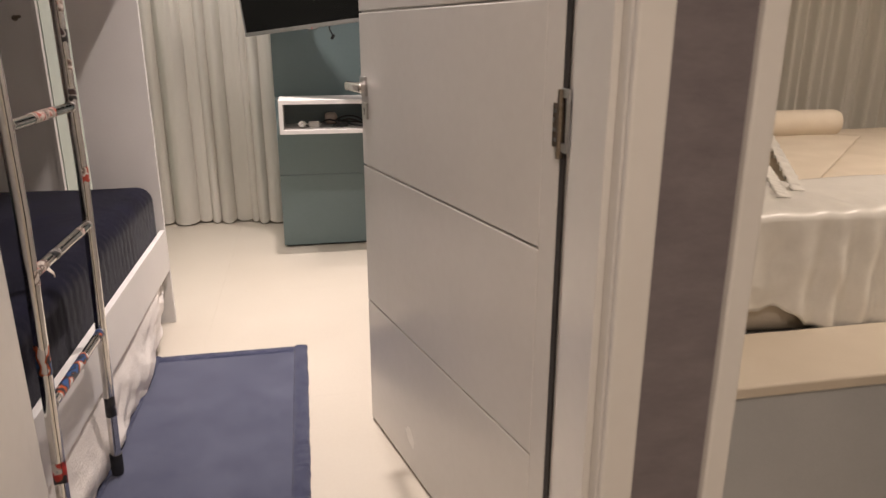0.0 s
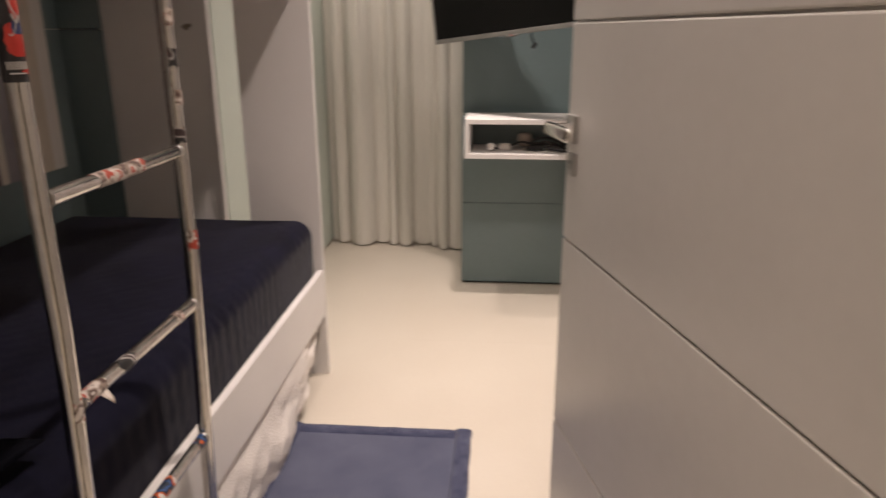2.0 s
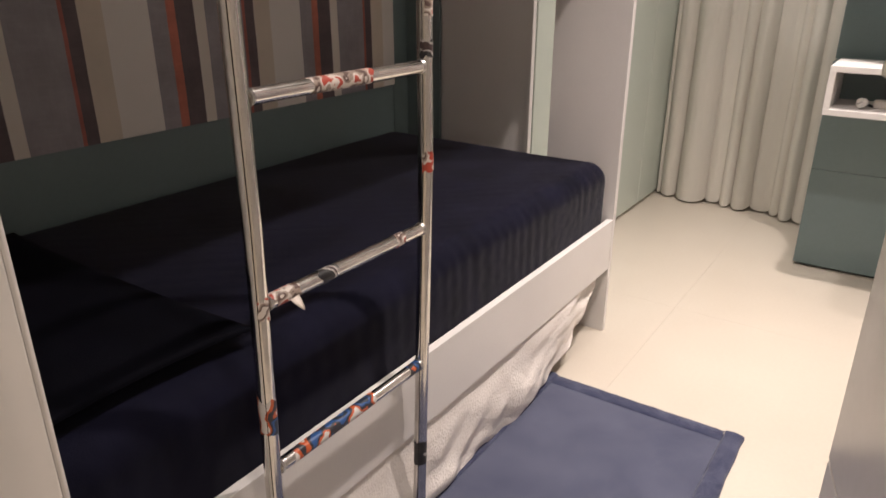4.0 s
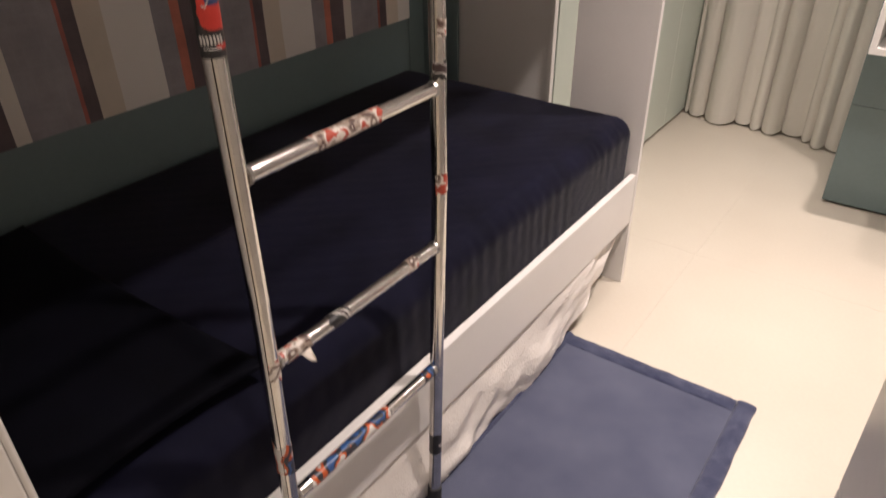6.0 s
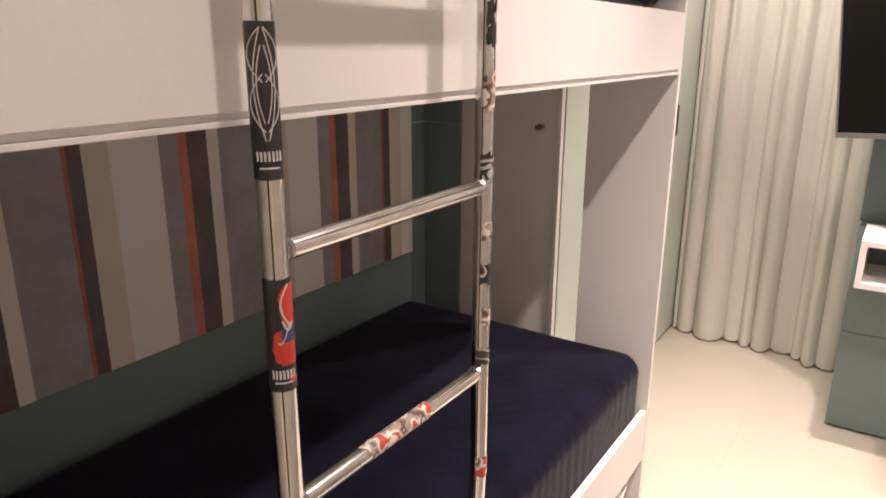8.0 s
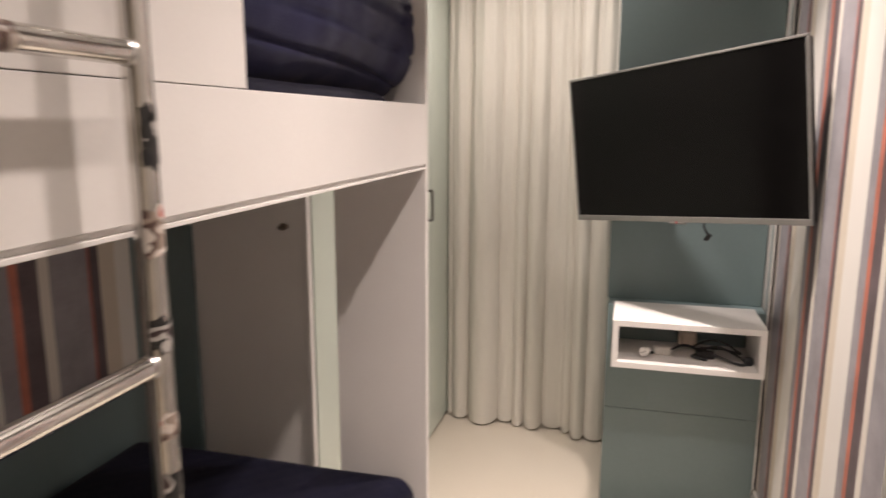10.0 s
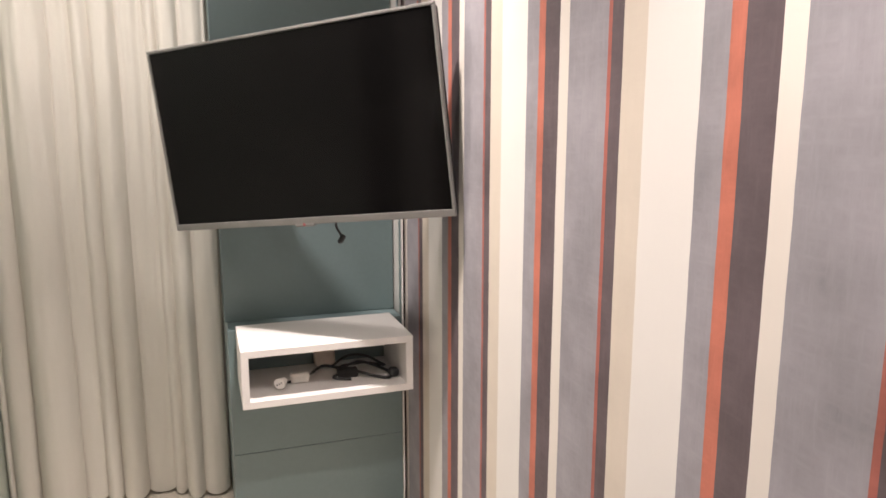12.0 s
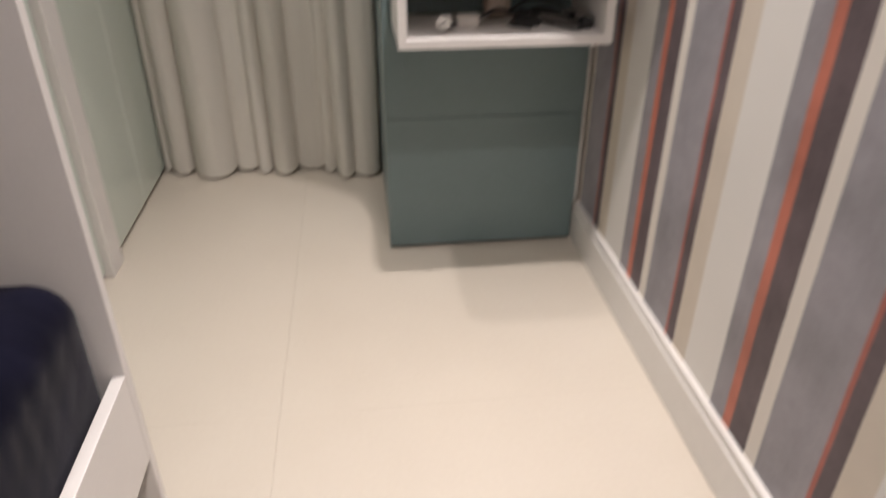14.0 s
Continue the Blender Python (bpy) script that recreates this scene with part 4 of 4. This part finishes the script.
def television():
    t = thing("television", "black flat-screen television with grey bezel on a swivel arm, hung askew", "television")
    w, h, d = 0.910, 0.531, 0.040
    part("back_case", box((-w / 2 + 0.004, 0.008, -h / 2 + 0.004), (w / 2 - 0.004, d, h / 2 - 0.004), 0.008), TV_BACK, t)
    e = 0.0085
    for lo, hi in (((-w / 2, 0, -h / 2), (w / 2, 0.012, -h / 2 + 0.019)), ((-w / 2, 0, h / 2 - e), (w / 2, 0.012, h / 2)),
                   ((-w / 2, 0, -h / 2 + 0.0192), (-w / 2 + e, 0.012, h / 2 - e - 0.0002)), ((w / 2 - e, 0, -h / 2 + 0.0192), (w / 2, 0.012, h / 2 - e - 0.0002))):
        part("bezel", box(lo, hi, 0.002), BEZEL, t, "grey bezel strip")
    part("screen", box((-w / 2 + e, 0.003, -h / 2 + 0.0192), (w / 2 - e, 0.0078, h / 2 - e), 0), SCREEN, t, "dark glossy screen")
    tab = smooth(part("logo_tab", box((-0.032, -0.001, -h / 2 - 0.007), (0.032, 0.012, -h / 2 + 0.004), 0.005, 3), BEZEL, t))
    part("logo_mark", tube([(0, -0.0012, -h / 2), (0, -0.0020, -h / 2)], 0.0045, 16), STICK_MARK, tab, "small reddish round mark")
    u, back, up = Vector((0.7583, -0.6448, 0.0957)), Vector((0.6439, 0.7638, 0.0445)), Vector((-0.1018, 0.0279, 0.9944))
    c = Vector((0.127, 3.728, 1.474))
    t.matrix_world = Matrix(((u.x, back.x, up.x, c.x), (u.y, back.y, up.y, c.y), (u.z, back.z, up.z, c.z), (0, 0, 0, 1)))
    return t, t.matrix_world.copy()


STICK_MARK = mottled("reddish_mark", (0.30, 0.06, 0.07), (0.36, 0.08, 0.09), 0.4)
tv, TVM = television()
br = thing("tv_bracket", "black steel swivel arm holding the television", "bracket")
pl = box((0.06, 4.068, 1.40), (0.18, 4.0898, 1.60), 0.003)
part("wall_plate", pl, TV_BACK, br)
knee = Vector((0.13, 3.945, 1.50))
tvp = TVM @ Vector((0.03, 0.052, 0))
smooth(part("arm", tube([(0.12, 4.075, 1.50), knee], 0.014, 12), TV_BACK, br))
smooth(part("arm", tube([knee, tvp], 0.013, 12), TV_BACK, br))
part("tv_plate", box((-0.09, -0.006, -0.09), (0.09, 0.006, 0.09), 0.002), TV_BACK, br).matrix_world = TVM @ Matrix.Translation((0.03, 0.0465, 0))
lead = thing("tv_cable", "short black cable end hanging below the television", "cable")
c0 = TVM @ Vector((0.085, 0.030, -0.262))
smooth(part("cable", tube(spline([c0, c0 + Vector((0.002, 0.006, -0.02)), c0 + Vector((0.012, 0.006, -0.040)), c0 + Vector((0.018, 0.0, -0.052))], 24), 0.0035, 10), RUBBER, lead))
smooth(part("plug", tube([c0 + Vector((0.021, -0.002, -0.044)), c0 + Vector((0.012, 0.002, -0.060)), c0 + Vector((0.006, 0.004, -0.064))], [0.0065, 0.008, 0.005], 12), RUBBER, lead))


# ---- the next bedroom ----
def next_bed():
    b = thing("double_bed", "high wide bed with cream upholstered base in the next bedroom", "bed")
    part("base", box((1.02, 1.500, 0.03), (2.98, 2.900, 0.44), 0.02, 3), BED_BASE, b)
    part("mattress", box((1.00, 1.490, 0.4405), (3.00, 2.910, 0.735), 0.05, 4), BED_LINEN, b)
    for x in (1.15, 2.85):
        for y in (1.62, 2.78):
            part("leg", tube([(x, y, 0), (x, y, 0.035)], 0.025, 16), RUBBER, b)
    return b


next_bed()


def linen(p, n):
    return 0.008 * n3(p.x, p.y, p.z, 3.2) + 0.004 * math.sin(p.x * 30 + 4 * n3(p.x, p.y, 0, 3)) * (1 - abs(n.z)) + 0.002 * n3(p.x, p.y, p.z, 12)


s = smooth(part("bedspread", block((0.985, 1.474, 0.445), (3.02, 2.925, 0.757), (0.05, 0.05, 0.05), 0.03, linen), BED_LINEN), 3)
tagged(s, "smooth beige bedspread over the bed next door", "bedspread")


def roll(u, v):
    a = 2 * math.pi * u
    r = 0.058 * (1 if 0.03 < v < 0.97 else 0.93) + 0.002 * math.sin(a * 3)
    return Vector((1.93 + 0.40 * v, 2.68 + r * math.cos(a), 0.818 + r * math.sin(a)))


bol = thing("bolster", "rolled beige bolster lying on the bedspread", "bolster")
rb = sheet(40, 30, roll, closed_u=True)
bmesh.ops.holes_fill(rb, edges=rb.edges[:])
smooth(part("roll", rb, BED_LINEN, bol), 1)
for r in (0.020, 0.036, 0.050):
    ring = [(2.331, 2.68 + r * math.cos(0.2 * k), 0.818 + r * math.sin(0.2 * k)) for k in range(33)]
    smooth(part("end_seam", tube(ring, 0.0022, 6), BED_LINEN, bol), 3)


def bed_cloth(corner, left, right, material, label):
    """A thin cloth lying folded to a corner on the bed, with a crimped trim along one edge."""
    c0, l0, r0 = (Vector((*q, 0.768)) for q in (corner, left, right))

    def f(u, v):
        q = c0 + (l0 - c0) * (v * (1 - 0.95 * u)) + (r0 - c0) * (v * u * 0.9 + u * 0.04)
        return q + Vector((0, 0, 0.006 * n3(q.x, q.y, 0, 9) + 0.004))

    def g(u, v):
        q = c0 + (l0 - c0) * u
        side = Vector((l0.y - c0.y, c0.x - l0.x, 0)).normalized()
        return q - side * (v * 0.035 + 0.006 * n3(u * 30, 0, 0, 1)) + Vector((0, 0, 0.012 + 0.010 * v * math.sin(u * 70)))

    t = thing("bed_cloth", label, "cloth", "cloths on the bed")
    cl = smooth(part("cloth", sheet(30, 30, f), material, t), 3)
    tr = smooth(part("trim", sheet(120, 5, g), PLUG_WHITE, t, "white crimped trim"), 3)
    for ob in (cl, tr):
        sol = ob.modifiers.new("thickness", "SOLIDIFY")
        sol.thickness = 0.003
    return t


bed_cloth((1.405, 1.650), (2.15, 2.86), (2.43, 2.60), BED_LINEN, "thin beige cloth folded to a corner on the bed")
bed_cloth((1.310, 1.580), (1.54, 1.99), (1.24, 1.70), PLUG_WHITE, "small white cloth lying on the bed")


def throw(u, v):
    x = 1.04 + 1.9 * u
    run = v * 0.62
    wave = 0.009 * math.sin(x * 46 + 3 * math.sin(x * 9)) + 0.008 * n3(x, v, 0, 9)
    if run < 0.34:
        return Vector((x, 1.80 - run + 0.05 * n3(x, 0, 0, 2), 0.771 + 0.4 * wave * (run / 0.34)))
    drop = run - 0.34
    low = drop * (0.84 + 0.50 * min(1.0, max(0.0, (x - 1.22) / 0.25)) + 0.05 * n3(x, 0, 5, 22))
    return Vector((x, 1.455 - 0.010 + wave * min(1.0, drop * 9), 0.768 - low))


tw = smooth(part("throw", sheet(260, 50, throw), PLUG_WHITE), 3)
sol = tw.modifiers.new("thickness", "SOLIDIFY")
sol.thickness = 0.004
tagged(tw, "crumpled white throw hanging over the side of the bed", "throw")

bench = thing("bench", "low bench with beige top and pale grey sides", "bench")
part("top", box((0.83, 1.185, 0.452), (2.90, 1.432, 0.480), 0.006, 3), BENCH_TOP, bench)
part("body", box((0.85, 1.195, 0.0), (2.88, 1.425, 0.4515), 0.003), BENCH_SIDE, bench, "pale grey painted side")


def drape(u, v):
    x = 0.75 + 2.7 * u
    fold = 0.035 * math.sin(x * 44 + 3 * math.sin(x * 5)) + 0.012 * math.sin(x * 120 + 2 * math.sin(x * 9))
    return Vector((x, 3.55 + fold * (1.1 - 0.3 * v), 0.02 + 2.46 * v))


d2 = smooth(part("long_curtain", sheet(900, 6, drape), SHEER), 3)
tagged(d2, "long cream curtain on the far wall next door", "curtain")
